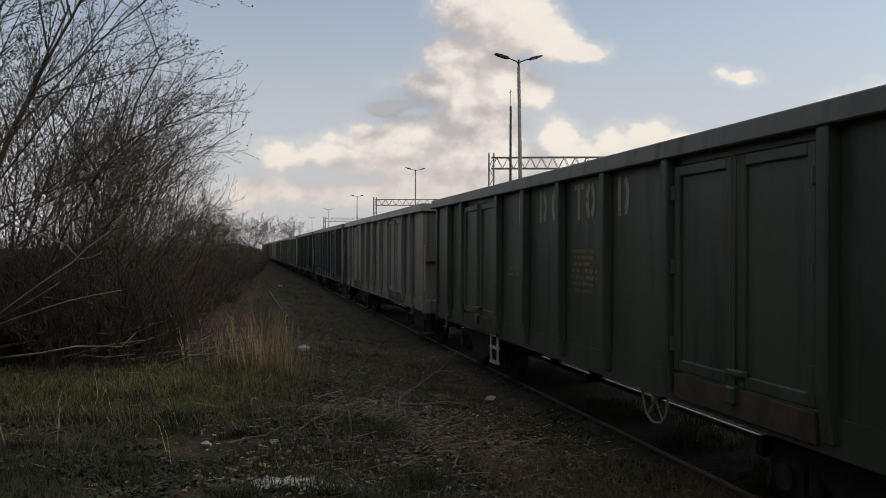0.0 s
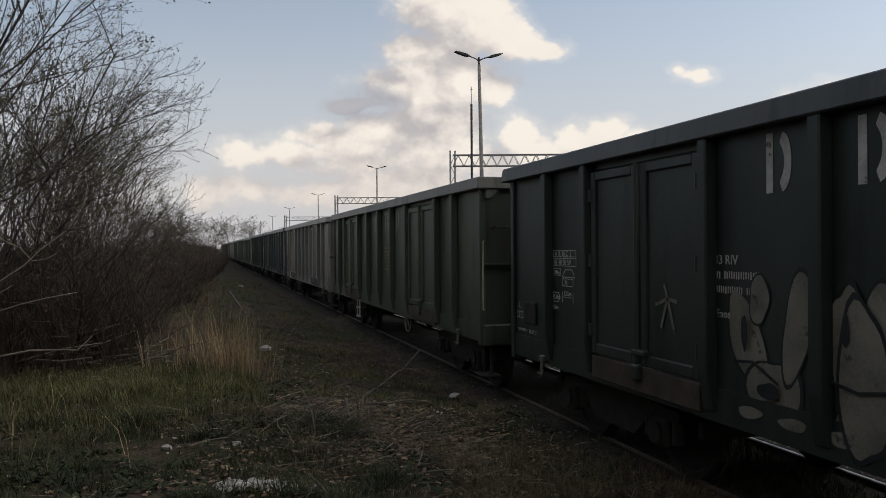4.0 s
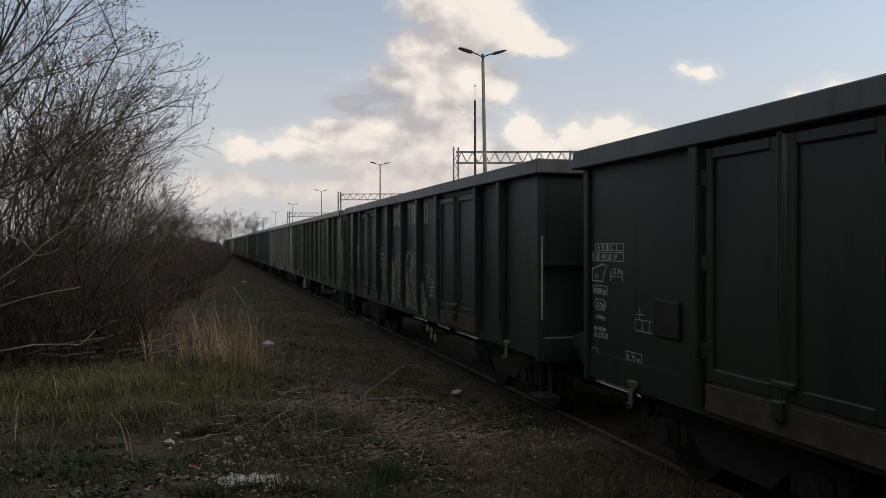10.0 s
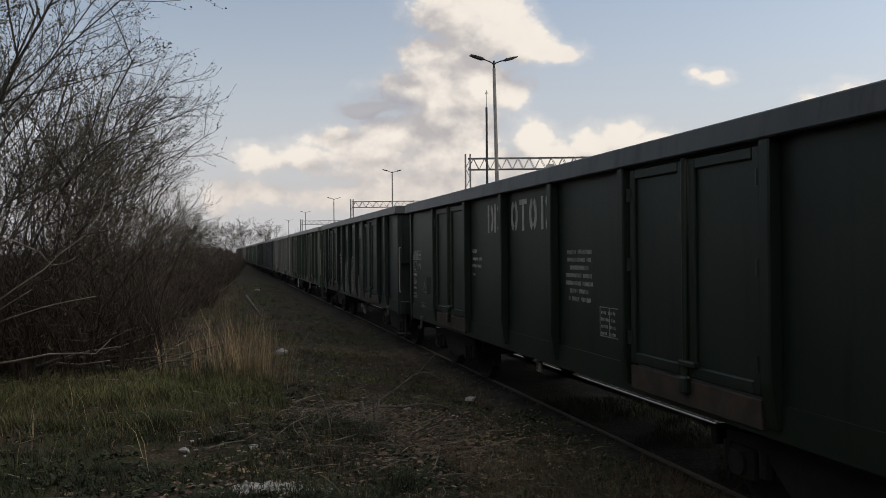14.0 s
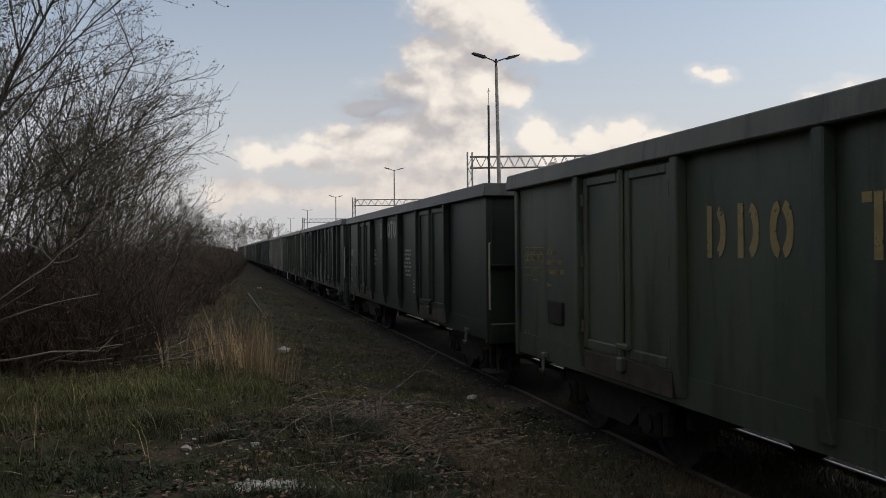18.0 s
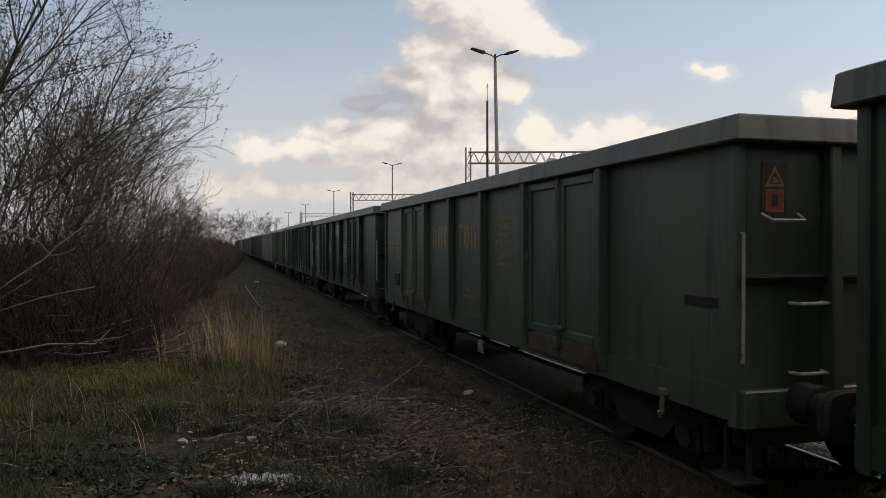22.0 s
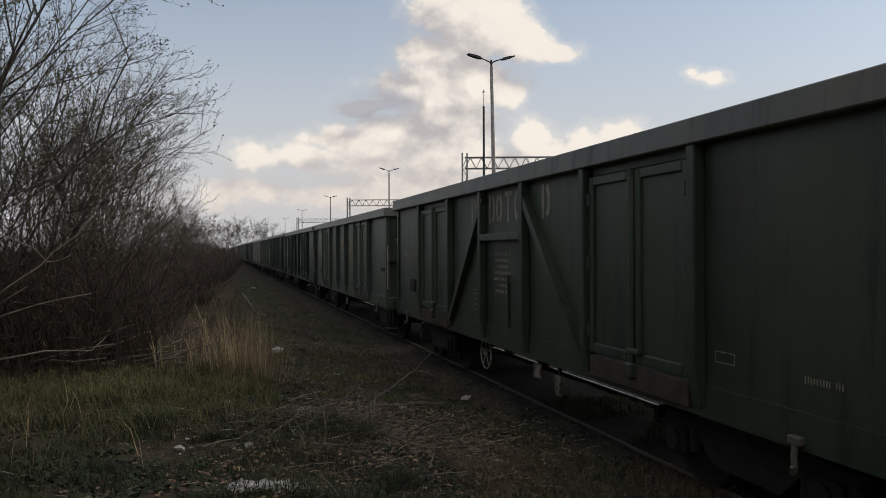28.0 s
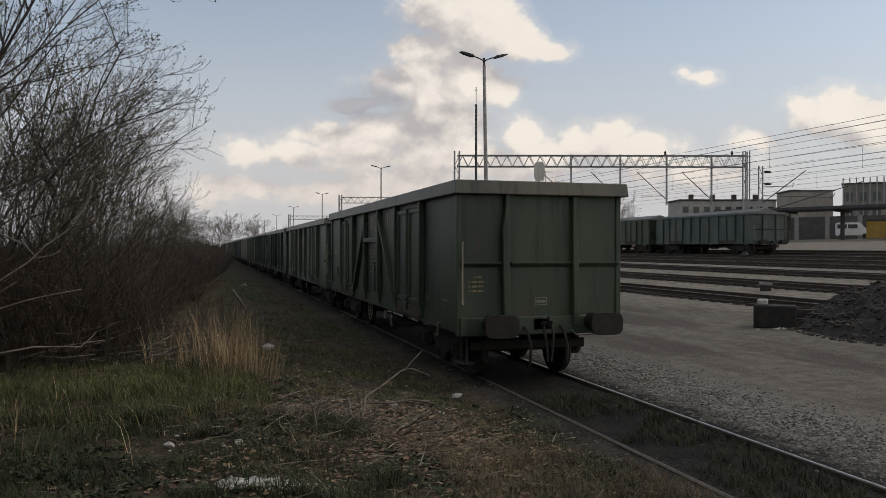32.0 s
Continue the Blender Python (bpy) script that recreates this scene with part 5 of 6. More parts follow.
town_house("apartment_block", (140.0, 187.0, 4.0), -17, 27, 12, 11.5, "long pale flat-roofed block with chimneys behind the station", M_CREAMWALL, M_ROOF, 3, 9, chimneys=4)
town_house("house", (148.0, 164.0, 4.0), -20, 10.5, 10, 12.8, "pale rendered house with a plain gable behind the platform", M_PLASTER, M_ROOF, 0, 0, 0.3)
town_house("white_building", (49.5, 92.0, 2.0), -10, 4.5, 6, 7.5, "small pale building beyond the yard wagons", M_CREAMWALL, M_ROOF, 2, 2, 0.2)
glass = town_house("office_block", (149.0, 139.0, 4.0), -45, 22, 14, 13.0, "modern office block with upright fins and large windows", M_PLASTER, M_ROOF, 3, 8, 0.3)
for i in range(17):
    x = -11 + i * 22 / 16
    part("fin", boxed(x - 0.12, x + 0.12, -0.9, -0.3, 3.0, 14.5), M_GALV, glass)
plat = thing("platform_canopy", "long dark station canopy on posts above a platform", "canopy", at=(90.5, 100.0, PLAT))
ang = math.atan2(110.0 - 88.0, 86.0 - 96.5)
plat.matrix_world = pose(91.0, 99.0, PLAT, 0, 0, math.degrees(ang))
part("platform_edge", boxed(-40, 26, -3.0, 3.0, -1.4, 0.0, 0.05), M_CONCRETE, plat, "grey concrete platform")
part("canopy_roof", boxed(-40, 16, -3.6, 3.6, 4.6, 5.1, 0.06), M_ROOF, plat, "flat dark canopy roof")
for k in range(7):
    x = -36 + k * 8.2
    post = part("canopy_post", boxed(x - 0.25, x + 0.25, -0.25, 0.25, 0, 4.6, 0.04), M_ROOF, plat)
    part("bracket", boxed(x - 0.2, x + 0.2, -3.0, 3.0, 4.25, 4.6, 0.04), M_ROOF, post)
# added dark backdrop with piers, in place of the shade under the canopy
shade_backdrop = thing("station_wall", "dark backdrop wall added for the shade under the canopy", "wall", at=(104.0, 115.5, PLAT), turn=math.degrees(ang))
part("body", boxed(-26, 20, -0.3, 0.3, -1, 4.4, 0.05), M_SHADEWALL, shade_backdrop)
for k in range(9):
    part("pier", boxed(-25 + k * 5.4, -24.2 + k * 5.4, -0.2, 0.5, -1, 4.5, 0.05), M_CONCRETE, shade_backdrop)
kiosk = thing("kiosk", "pale square kiosk beside the platform", "kiosk", at=(93.0, 112.0, PLAT), turn=-30)
part("body", boxed(-1.1, 1.1, -0.8, 0.8, -0.5, 3.4, 0.05), M_PLASTER, kiosk)
part("roof", boxed(-1.25, 1.25, -0.95, 0.95, 3.4, 3.55, 0.03), M_ROOF, kiosk)
van = thing("white_van", "white van parked behind the platform", "van", at=(103.1, 105.0, 4.0), turn=-47)
bm = bmesh.new()
prism(bm, ((-2.6, 0.35), (-2.6, 2.3), (-2.4, 2.5), (1.0, 2.5), (1.9, 1.5), (2.6, 1.25), (2.7, 0.5), (2.5, 0.35)), 1, -0.95, 0.95)
bmesh.ops.bevel(bm, geom=list(bm.edges), offset=0.08, segments=2, affect="EDGES", clamp_overlap=True)
part("body", bm, M_VAN, van)
for x0, x1 in ((-2.3, -0.9), (-0.7, 0.7)):
    part("window", boxed(x0, x1, -0.98, -0.94, 1.5, 2.2, 0.01), M_PANE, van)
bm = prism(bmesh.new(), ((1.05, 2.35), (1.78, 1.58), (1.80, 1.62), (1.08, 2.39)), 1, -0.8, 0.8)
part("windscreen", bm, M_PANE, van)
for x in (-1.7, 1.75):
    for y in (-0.9, 0.9):
        wheel = part("wheel", tube(bmesh.new(), [(x, y - 0.1, 0.33), (x, y + 0.1, 0.33)], 0.33, 14), M_UNDER, van)
yb = thing("yellow_container", "yellow site container beside the platform", "container", at=(102.4, 95.2, 3.75), turn=-47)
part("body", boxed(-4.5, 4.5, -1.2, 1.2, 0, 2.7, 0.05), M_YELLOWBOX, yb)
part("roof", boxed(-4.6, 4.6, -1.3, 1.3, 2.7, 2.95, 0.03), M_ROOF, yb)
for k in range(8):
    x = -4.0 + k * 1.14
    part("corrugation", boxed(x - 0.1, x + 0.1, -1.25, -1.2, 0.1, 2.6), M_YELLOWBOX, yb)

# ---- heap of dark soil and a concrete block beside the road ----
def heap_z(x, y):
    dx, dy = (x - 18.3) / 4.9, (y - 13.85) / 4.8
    r = math.sqrt(dx * dx + dy * dy)
    z = 1.85 * max(0.0, 1 - r) ** 0.8
    return ground_z(x, y) - 0.06 + z * (1 + 0.20 * noise.noise((x * 0.8, y * 0.8, 1))) + 0.17 * min(1, z * 3) * (noise.noise((x * 2.2, y * 2.2, 5)) + 0.8 * noise.noise((x * 6, y * 6, 9)))


M_HEAP = surface("dark_spoil", (0.016, 0.014, 0.012), (0.045, 0.040, 0.034), 0.95, 0.0, 4.0, 0.9, 30.0, (0.09, 0.08, 0.07), 0.62, 14.0, depth=0.04)
me = grid_mesh("spoil_mound", axis(((13.1, 23.5, 110),)), axis(((8.8, 18.9, 105),)), heap_z)
tagged(hung("spoil_mound", me, M_HEAP, None, "", True), "heap of dark spoil and rubble beside the road", "heap")
blk = thing("concrete_block", "dark stained concrete block at the roadside", "block", at=(13.75, 16.5, ground_z(13.75, 16.5) - 0.03), turn=-40)
part("body", boxed(-0.50, 0.50, -0.30, 0.30, 0, 0.58, 0.03), M_UNDER, blk)
part("cap", boxed(-0.42, -0.16, -0.14, 0.14, 0.58, 0.72, 0.03), M_WHITE, blk, "white painted lump on the block")
beam = thing("timber_beam", "dark timber lying on the heap's edge", "beam", at=(15.4, 16.4, 0.52), turn=-40)
part("beam", boxed(-1.1, 1.1, -0.12, 0.12, -0.1, 0.12, 0.02), M_SLEEPER, beam)
box2 = thing("point_lever_box", "small pale box between the yard tracks", "box", at=(20.4, 25.0, ground_z(20.4, 25.0)), turn=-38)
part("body", boxed(-0.20, 0.20, -0.15, 0.15, 0.0, 0.22, 0.02), M_SLEEPER, box2)
part("lid", boxed(-0.24, 0.24, -0.18, 0.18, 0.22, 0.32, 0.02), M_CONCRETE, box2)

# ---- stones and litter ----
def lump(rnd, r, flat_by=0.6):
    bm = bmesh.new()
    bmesh.ops.create_icosphere(bm, subdivisions=1, radius=r)
    for v in bm.verts:
        v.co *= rnd.uniform(0.7, 1.2)
        v.co.z *= flat_by
    me = bpy.data.meshes.new("lump")
    bm.to_mesh(me)
    bm.free()
    v = np.array([tuple(p.co) for p in me.vertices])
    f = np.array([tuple(p.vertices) for p in me.polygons])
    bpy.data.meshes.remove(me)
    return v, f


def scatter(name, shapes, spots, material, label, category, kind="stuff"):
    """Many small copies of a few shapes in one mesh. spots: x, y, z, scale, turn, tilt."""
    vs, fs, base = [], [], 0
    for k, (x, y, z, s, turn, tilt) in enumerate(spots):
        v, f = shapes[k % len(shapes)]
        c, n = math.cos(turn), math.sin(turn)
        ct, st = math.cos(tilt), math.sin(tilt)
        p = v * s
        p = np.stack([p[:, 0], p[:, 1] * ct - p[:, 2] * st, p[:, 1] * st + p[:, 2] * ct], 1)
        p = np.stack([p[:, 0] * c - p[:, 1] * n, p[:, 0] * n + p[:, 1] * c, p[:, 2]], 1) + (x, y, z)
        vs.append(p)
        fs.append(f + base)
        base += len(v)
    me = bpy.data.meshes.new(name)
    me.from_pydata(np.concatenate(vs).tolist(), [], np.concatenate(fs).tolist())
    ob = hung(name, me, material)
    return tagged(ob, label, category, kind=kind)


rnd = random.Random(11)
LUMPS = [lump(rnd, 1.0) for _ in range(6)]
M_STONE = surface("grey_ballast_stone", (0.070, 0.064, 0.055), (0.18, 0.168, 0.148), 0.9, 0.0, 7.0, 0.3, 40.0, vary=0.9)
M_PALESTONE = surface("pale_lime_rubble", (0.34, 0.33, 0.30), (0.56, 0.55, 0.51), 0.9, 0.0, 9.0, 0.4, 40.0, vary=0.5)
M_STICK = surface("dry_grey_sticks", (0.050, 0.041, 0.031), (0.31, 0.26, 0.20), 0.85, 0.0, 6.0, 0.2, 40.0, vary=0.9)
M_LITTER = surface("dry_brown_leaves", (0.070, 0.044, 0.028), (0.36, 0.250, 0.165), 0.85, 0.0, 9.0, 0.1, 40.0, vary=0.9)
spots = []
for _ in range(16000):
    y = 3.5 + 26 * rnd.random() ** 1.6
    x = rnd.gauss(6.9, 0.65)
    if x < 6.0 and rnd.random() < 0.85:
        continue
    s = rnd.uniform(0.008, 0.026)
    spots.append((x, y, ground_z(x, y) + s * 0.15, s, rnd.uniform(0, 6.3), rnd.uniform(-0.5, 0.5)))
for _ in range(1600):
    y = 3.5 + 22 * rnd.random() ** 1.5
    x = rnd.uniform(1.4, 4.3)
    s = rnd.uniform(0.008, 0.03)
    spots.append((x, y, ground_z(x, y) + s * 0.1, s, rnd.uniform(0, 6.3), rnd.uniform(-0.5, 0.5)))
scatter("gravel", LUMPS, spots, M_STONE, "loose grey gravel along the rails", "gravel")
spots = []
for cx, cy, n, r, s0 in ((0.42, 5.95, 420, 0.17, 0.024), (0.34, 5.93, 46, 0.13, 0.050), (0.2, 7.2, 12, 0.4, 0.02), (14.2, 16.3, 70, 0.5, 0.05), (1.9, 8.9, 40, 0.5, 0.02), (2.9, 9.6, 40, 0.6, 0.02)):
    for _ in range(n):
        x, y = rnd.gauss(cx, r), rnd.gauss(cy, r * 0.45)
        s = s0 * rnd.uniform(0.35, 1.3)
        spots.append((x, y, ground_z(x, y) + s * 0.1, s, rnd.uniform(0, 6.3), rnd.uniform(-0.5, 0.5)))
scatter("pale_rubble", LUMPS, spots, M_PALESTONE, "patch of crumbled pale lime rubble on the soil", "rubble")
spots = []
for _ in range(5200):
    a, r = rnd.uniform(0, 6.3), rnd.random() ** 0.6
    x, y = 18.3 + 5.1 * r * math.cos(a), 13.85 + 5.0 * r * math.sin(a)
    s = rnd.uniform(0.02, 0.08)
    spots.append((x, y, max(heap_z(x, y), ground_z(x, y)) + s * 0.1, s, rnd.uniform(0, 6.3), rnd.uniform(-0.5, 0.5)))
M_CLOD = surface("dark_clods", (0.020, 0.018, 0.015), (0.075, 0.066, 0.056), 0.95, 0.0, 5.0, 0.4, 40.0, vary=1.0)
scatter("heap_rubble", LUMPS, spots, M_CLOD, "clods and stones on the spoil heap", "rubble")
leaf = (np.array([(-1, 0, 0), (-0.3, -0.45, 0.15), (0.6, -0.35, 0.1), (1, 0, 0.2), (0.5, 0.4, 0.05), (-0.3, 0.45, 0.2)], float), np.array([(0, 1, 5), (1, 2, 4), (1, 4, 5), (2, 3, 4)]))
spots = []
for cx, cy, n, rx, ry in ((1.9, 8.3, 5200, 0.9, 1.5), (3.0, 8.2, 1500, 0.8, 1.5), (-1.5, 12.0, 1500, 1.6, 0.8), (0.6, 6.2, 900, 1.2, 0.9), (1.5, 13, 900, 1.4, 4)):
    for _ in range(n):
        x, y = rnd.gauss(cx, rx * 0.6), rnd.gauss(cy, ry * 0.6)
        if x > 4.0:
            continue
        spots.append((x, y, ground_z(x, y) + rnd.uniform(0.0, 0.02), rnd.uniform(0.014, 0.038), rnd.uniform(0, 6.3), rnd.uniform(-0.9, 0.9)))
scatter("leaf_litter", [leaf], spots, M_LITTER, "dry brown fallen leaves on the bank", "leaves")
# single pale stones and scraps
for x, y, s, lab in ((1.04, 14.57, 0.13, "pale round stone in the dry grass"), (3.52, 11.0, 0.09, "pale flat stone beside the track"), (0.25, 7.05, 0.045, "grey broken stone on the bank"), (-0.33, 7.2, 0.06, "grey mossy stone in the grass"),
                     (1.75, 41.3, 0.16, "pale stone on the far bank"), (2.3, 9.9, 0.07, "small pale stone under the dry branch"), (0.1, 9.2, 0.06, "pale flat scrap in the grass")):
    v, f = lump(rnd, s, 0.55)
    me = bpy.data.meshes.new("stone")
    me.from_pydata(v.tolist(), [], f.tolist())
    ob = tagged(hung("stone", me, M_PALESTONE), lab, "stone", "loose stones")
    ob.location = (x, y, ground_z(x, y) + s * 0.25)


# ---- grass ----
def blade_field(name, spots, material, label, category):
    """Bent tapering blades. spots: x, y, z, height, width, heading, lean."""
    vs, fs = [], []
    for x, y, z, h, w, a, lean in spots:
        c, s = math.cos(a), math.sin(a)
        px, py = -s * w / 2, c * w / 2
        n = len(vs)
        for f, ww in ((0.0, 1.0), (0.55, 0.8)):
            bend = lean * h * f * f
            for sg in (-1, 1):
                vs.append((x + c * bend + sg * px * ww, y + s * bend + sg * py * ww, z + h * f * (1 - 0.25 * lean * f)))
        vs.append((x + c * lean * h, y + s * lean * h, z + h * (1 - 0.25 * lean)))
        fs += [(n, n + 1, n + 3, n + 2), (n + 2, n + 3, n + 4)]
    me = bpy.data.meshes.new(name)
    me.from_pydata(vs, [], fs)
    return tagged(hung(name, me, material), label, category, kind="stuff")


M_GRASS = surface("spring_grass", (0.044, 0.048, 0.015), (0.140, 0.142, 0.046), 0.7, 0.0, 1.2, 0.1, 30.0, vary=0.8)
M_WEED = surface("low_green_weeds", (0.013, 0.019, 0.006), (0.046, 0.056, 0.018), 0.75, 0.0, 3.0, 0.1, 30.0, vary=0.9)
M_STRAW = surface("dry_straw", (0.26, 0.185, 0.105), (0.46, 0.34, 0.20), 0.8, 0.0, 3.0, 0.1, 30.0, vary=0.6)
M_DULLSTRAW = surface("dull_dead_grass", (0.080, 0.060, 0.034), (0.185, 0.140, 0.082), 0.85, 0.0, 3.0, 0.1, 30.0, vary=0.7)


def tuft_spots(n, zone, hmin, hmax, wmin, wmax, lean, keep):
    out = []
    while len(out) < n:
        x0, y0 = zone()
        if not keep(x0, y0):
            continue
        for _ in range(rnd.randint(4, 9)):
            x, y = rnd.gauss(x0, 0.04), rnd.gauss(y0, 0.04)
            out.append((x, y, ground_z(x, y) - 0.01, rnd.uniform(hmin, hmax), rnd.uniform(wmin, wmax), rnd.uniform(0, 6.3), rnd.uniform(*lean)))
    return out


def patch(x, y):
    return noise.noise((x * 0.7, y * 0.7, 21.0)) + 0.5 * noise.noise((x * 2.1, y * 2.1, 4.0))


green = tuft_spots(26000, lambda: (rnd.uniform(-4.8, 0.7), rnd.triangular(7.6, 12.9, 10.4)), 0.06, 0.24, 0.004, 0.008, (0.2, 1.0), lambda x, y: patch(x, y) > -0.35)
near = tuft_spots(9000, lambda: (rnd.uniform(-3.5, 1.2), rnd.uniform(4.6, 8.2)), 0.03, 0.11, 0.004, 0.009, (0.3, 1.3), lambda x, y: patch(x + 5, y) > (0.02 if x > -0.3 or y > 7.3 else 0.25))
green += tuft_spots(8000, lambda: (rnd.uniform(0.3, 4.2), 4.5 + 20 * rnd.random() ** 1.4), 0.03, 0.12, 0.004, 0.008, (0.3, 1.2), lambda x, y: patch(x + 9, y) > 0.05)
# tufts between the rails: dark weed tone deepens the shade under the train
near += tuft_spots(6500, lambda: (rnd.uniform(4.5, 5.7), 3.5 + 7 * rnd.random() ** 1.2), 0.05, 0.19, 0.004, 0.010, (0.3, 1.1), lambda x, y: patch(x + 3, y) > -0.15)
green += tuft_spots(9000, lambda: (rnd.uniform(0.5, 3.4), 10 + 40 * rnd.random() ** 1.3), 0.05, 0.14, 0.006, 0.012, (0.3, 1.2), lambda x, y: patch(x + 9, y) > 0.0)
clumps = []
while len(clumps) < 16000:
    x0, y0 = rnd.uniform(-3.2, 1.6), rnd.uniform(4.7, 8.6)
    if patch(x0 * 1.7 + 70, y0 * 1.7) < 0.10 or math.hypot(x0 - 0.42, (y0 - 5.95) * 2) < 0.45 or (x0 < -0.2 and y0 < 7.4 and rnd.random() < 0.75):
        continue
    r, hh = rnd.uniform(0.05, 0.12), rnd.uniform(0.08, 0.22)
    for _ in range(rnd.randint(25, 60)):
        x, y = rnd.gauss(x0, r), rnd.gauss(y0, r)
        clumps.append((x, y, ground_z(x, y) - 0.01, hh * rnd.uniform(0.4, 1.1), rnd.uniform(0.003, 0.007), math.atan2(y - y0, x - x0) + rnd.gauss(0, 0.6), rnd.uniform(0.2, 1.3)))
near += clumps
blade_field("grass", green, M_GRASS, "short green spring grass on the bank", "grass")
blade_field("meadow_weeds", near, M_WEED, "dark green tussocks in the near soil", "grass")
dead = tuft_spots(15000, lambda: (rnd.uniform(-3.8, 3.8), 4.8 + 12 * rnd.random() ** 1.2), 0.04, 0.22, 0.002, 0.006, (0.5, 1.8), lambda x, y: patch(x + 30, y) > -0.05 and (x > 0.2 or y > 7.4))
dead += tuft_spots(5000, lambda: (rnd.uniform(2.0, 4.2), rnd.uniform(4.6, 7.6)), 0.06, 0.26, 0.002, 0.005, (0.4, 1.5), lambda x, y: patch(x + 12, y) > -0.1)
dead += tuft_spots(3500, lambda: (rnd.gauss(0.0, 0.5), rnd.uniform(13, 44)), 0.10, 0.38, 0.004, 0.008, (0.3, 1.0), lambda x, y: patch(x, y) > -0.1)
blade_field("dead_grass", dead, M_DULLSTRAW, "flattened dead grass among the green", "grass")
tall = []
for cx, cy, n, r in ((0.30, 11.4, 190, 0.24), (0.02, 12.0, 130, 0.30), (0.45, 12.4, 110, 0.25), (-0.55, 11.8, 40, 0.30), (0.60, 10.8, 60, 0.22), (0.2, 10.9, 60, 0.3)):
    for _ in range(n):
        x, y = rnd.gauss(cx, r), rnd.gauss(cy, r)
        tall.append((x, y, ground_z(x, y) - 0.02, rnd.uniform(0.3, 0.75) if rnd.random() < 0.6 else rnd.uniform(0.7, 1.2), rnd.uniform(0.004, 0.008), math.atan2(y - cy, x - cx) + rnd.gauss(0, 0.5), abs(rnd.gauss(0.1, 0.2)) + 0.5 * math.hypot(x - cx, y - cy)))
for _ in range(90):
    x, y = rnd.uniform(-3.0, -0.4), rnd.uniform(6.6, 9.6)
    tall.append((x, y, ground_z(x, y) - 0.02, rnd.uniform(0.25, 0.6), rnd.uniform(0.003, 0.006), rnd.uniform(0, 6.3), rnd.uniform(0.3, 1.0)))
blade_field("tall_dry_grass", tall, M_STRAW, "clump of tall straw-coloured dry grass", "grass")
weed = (np.array([(0, -0.25, 0), (0.6, -0.5, 0.5), (1.1, -0.1, 0.45), (0.6, 0.4, 0.55), (0, 0.25, 0)], float), np.array([(0, 1, 3), (1, 2, 3), (0, 3, 4)]))
spots = []
while len(spots) < 14000:
    x0, y0 = rnd.uniform(-3.6, 4.0), 4.4 + 6.5 * rnd.random() ** 1.2
    if patch(x0 * 1.4 + 50, y0 * 1.4) < 0.02:
        continue
    for _ in range(10):
        x, y = rnd.gauss(x0, 0.05), rnd.gauss(y0, 0.05)
        spots.append((x, y, ground_z(x, y), rnd.uniform(0.018, 0.060), rnd.uniform(0, 6.3), rnd.uniform(-0.5, 0.5)))
scatter("weeds", [weed], spots, M_WEED, "low green weeds and moss on the soil", "weeds")
# ---- shrubs and trees ----
class Twigs:
    """Collects thin three-sided tapering stems and small leaves."""

    def __init__(self):
        self.v, self.f, self.lv, self.lf = [], [], [], []

    def stem(self, pts, r0, r1, sides=3):
        n = len(pts)
        base = len(self.v)
        for i, p in enumerate(pts):
            d = (pts[min(i + 1, n - 1)] - pts[max(i - 1, 0)]).normalized()
            s = d.cross(Vector((0.31, 0.95, 0.07))).normalized()
            u = d.cross(s)
            r = r0 + (r1 - r0) * i / (n - 1)
            for k in range(sides):
                a = 2 * math.pi * k / sides
                self.v.append(tuple(p + (s * math.cos(a) + u * math.sin(a)) * r))
        for i in range(n - 1):
            for k in range(sides):
                a, b = base + i * sides + k, base + i * sides + (k + 1) % sides
                self.f.append((a, b, b + sides, a + sides))

    def leaf(self, p, size, rnd):
        d = Vector((rnd.gauss(0, 1), rnd.gauss(0, 1), rnd.gauss(0.3, 1))).normalized()
        s = d.cross(Vector((rnd.gauss(0, 1), rnd.gauss(0, 1), rnd.gauss(0, 1)))).normalized() * size * 0.35
        b = len(self.lv)
        self.lv += [tuple(p), tuple(p + d * size * 0.55 + s), tuple(p + d * size), tuple(p + d * size * 0.55 - s)]
        self.lf.append((b, b + 1, b + 2, b + 3))

    def meshes(self, name):
        a = bpy.data.meshes.new(name)
        a.from_pydata(self.v, [], self.f)
        b = None
        if self.lf:
            b = bpy.data.meshes.new(name + "_leaves")
            b.from_pydata(self.lv, [], self.lf)
        return a, b


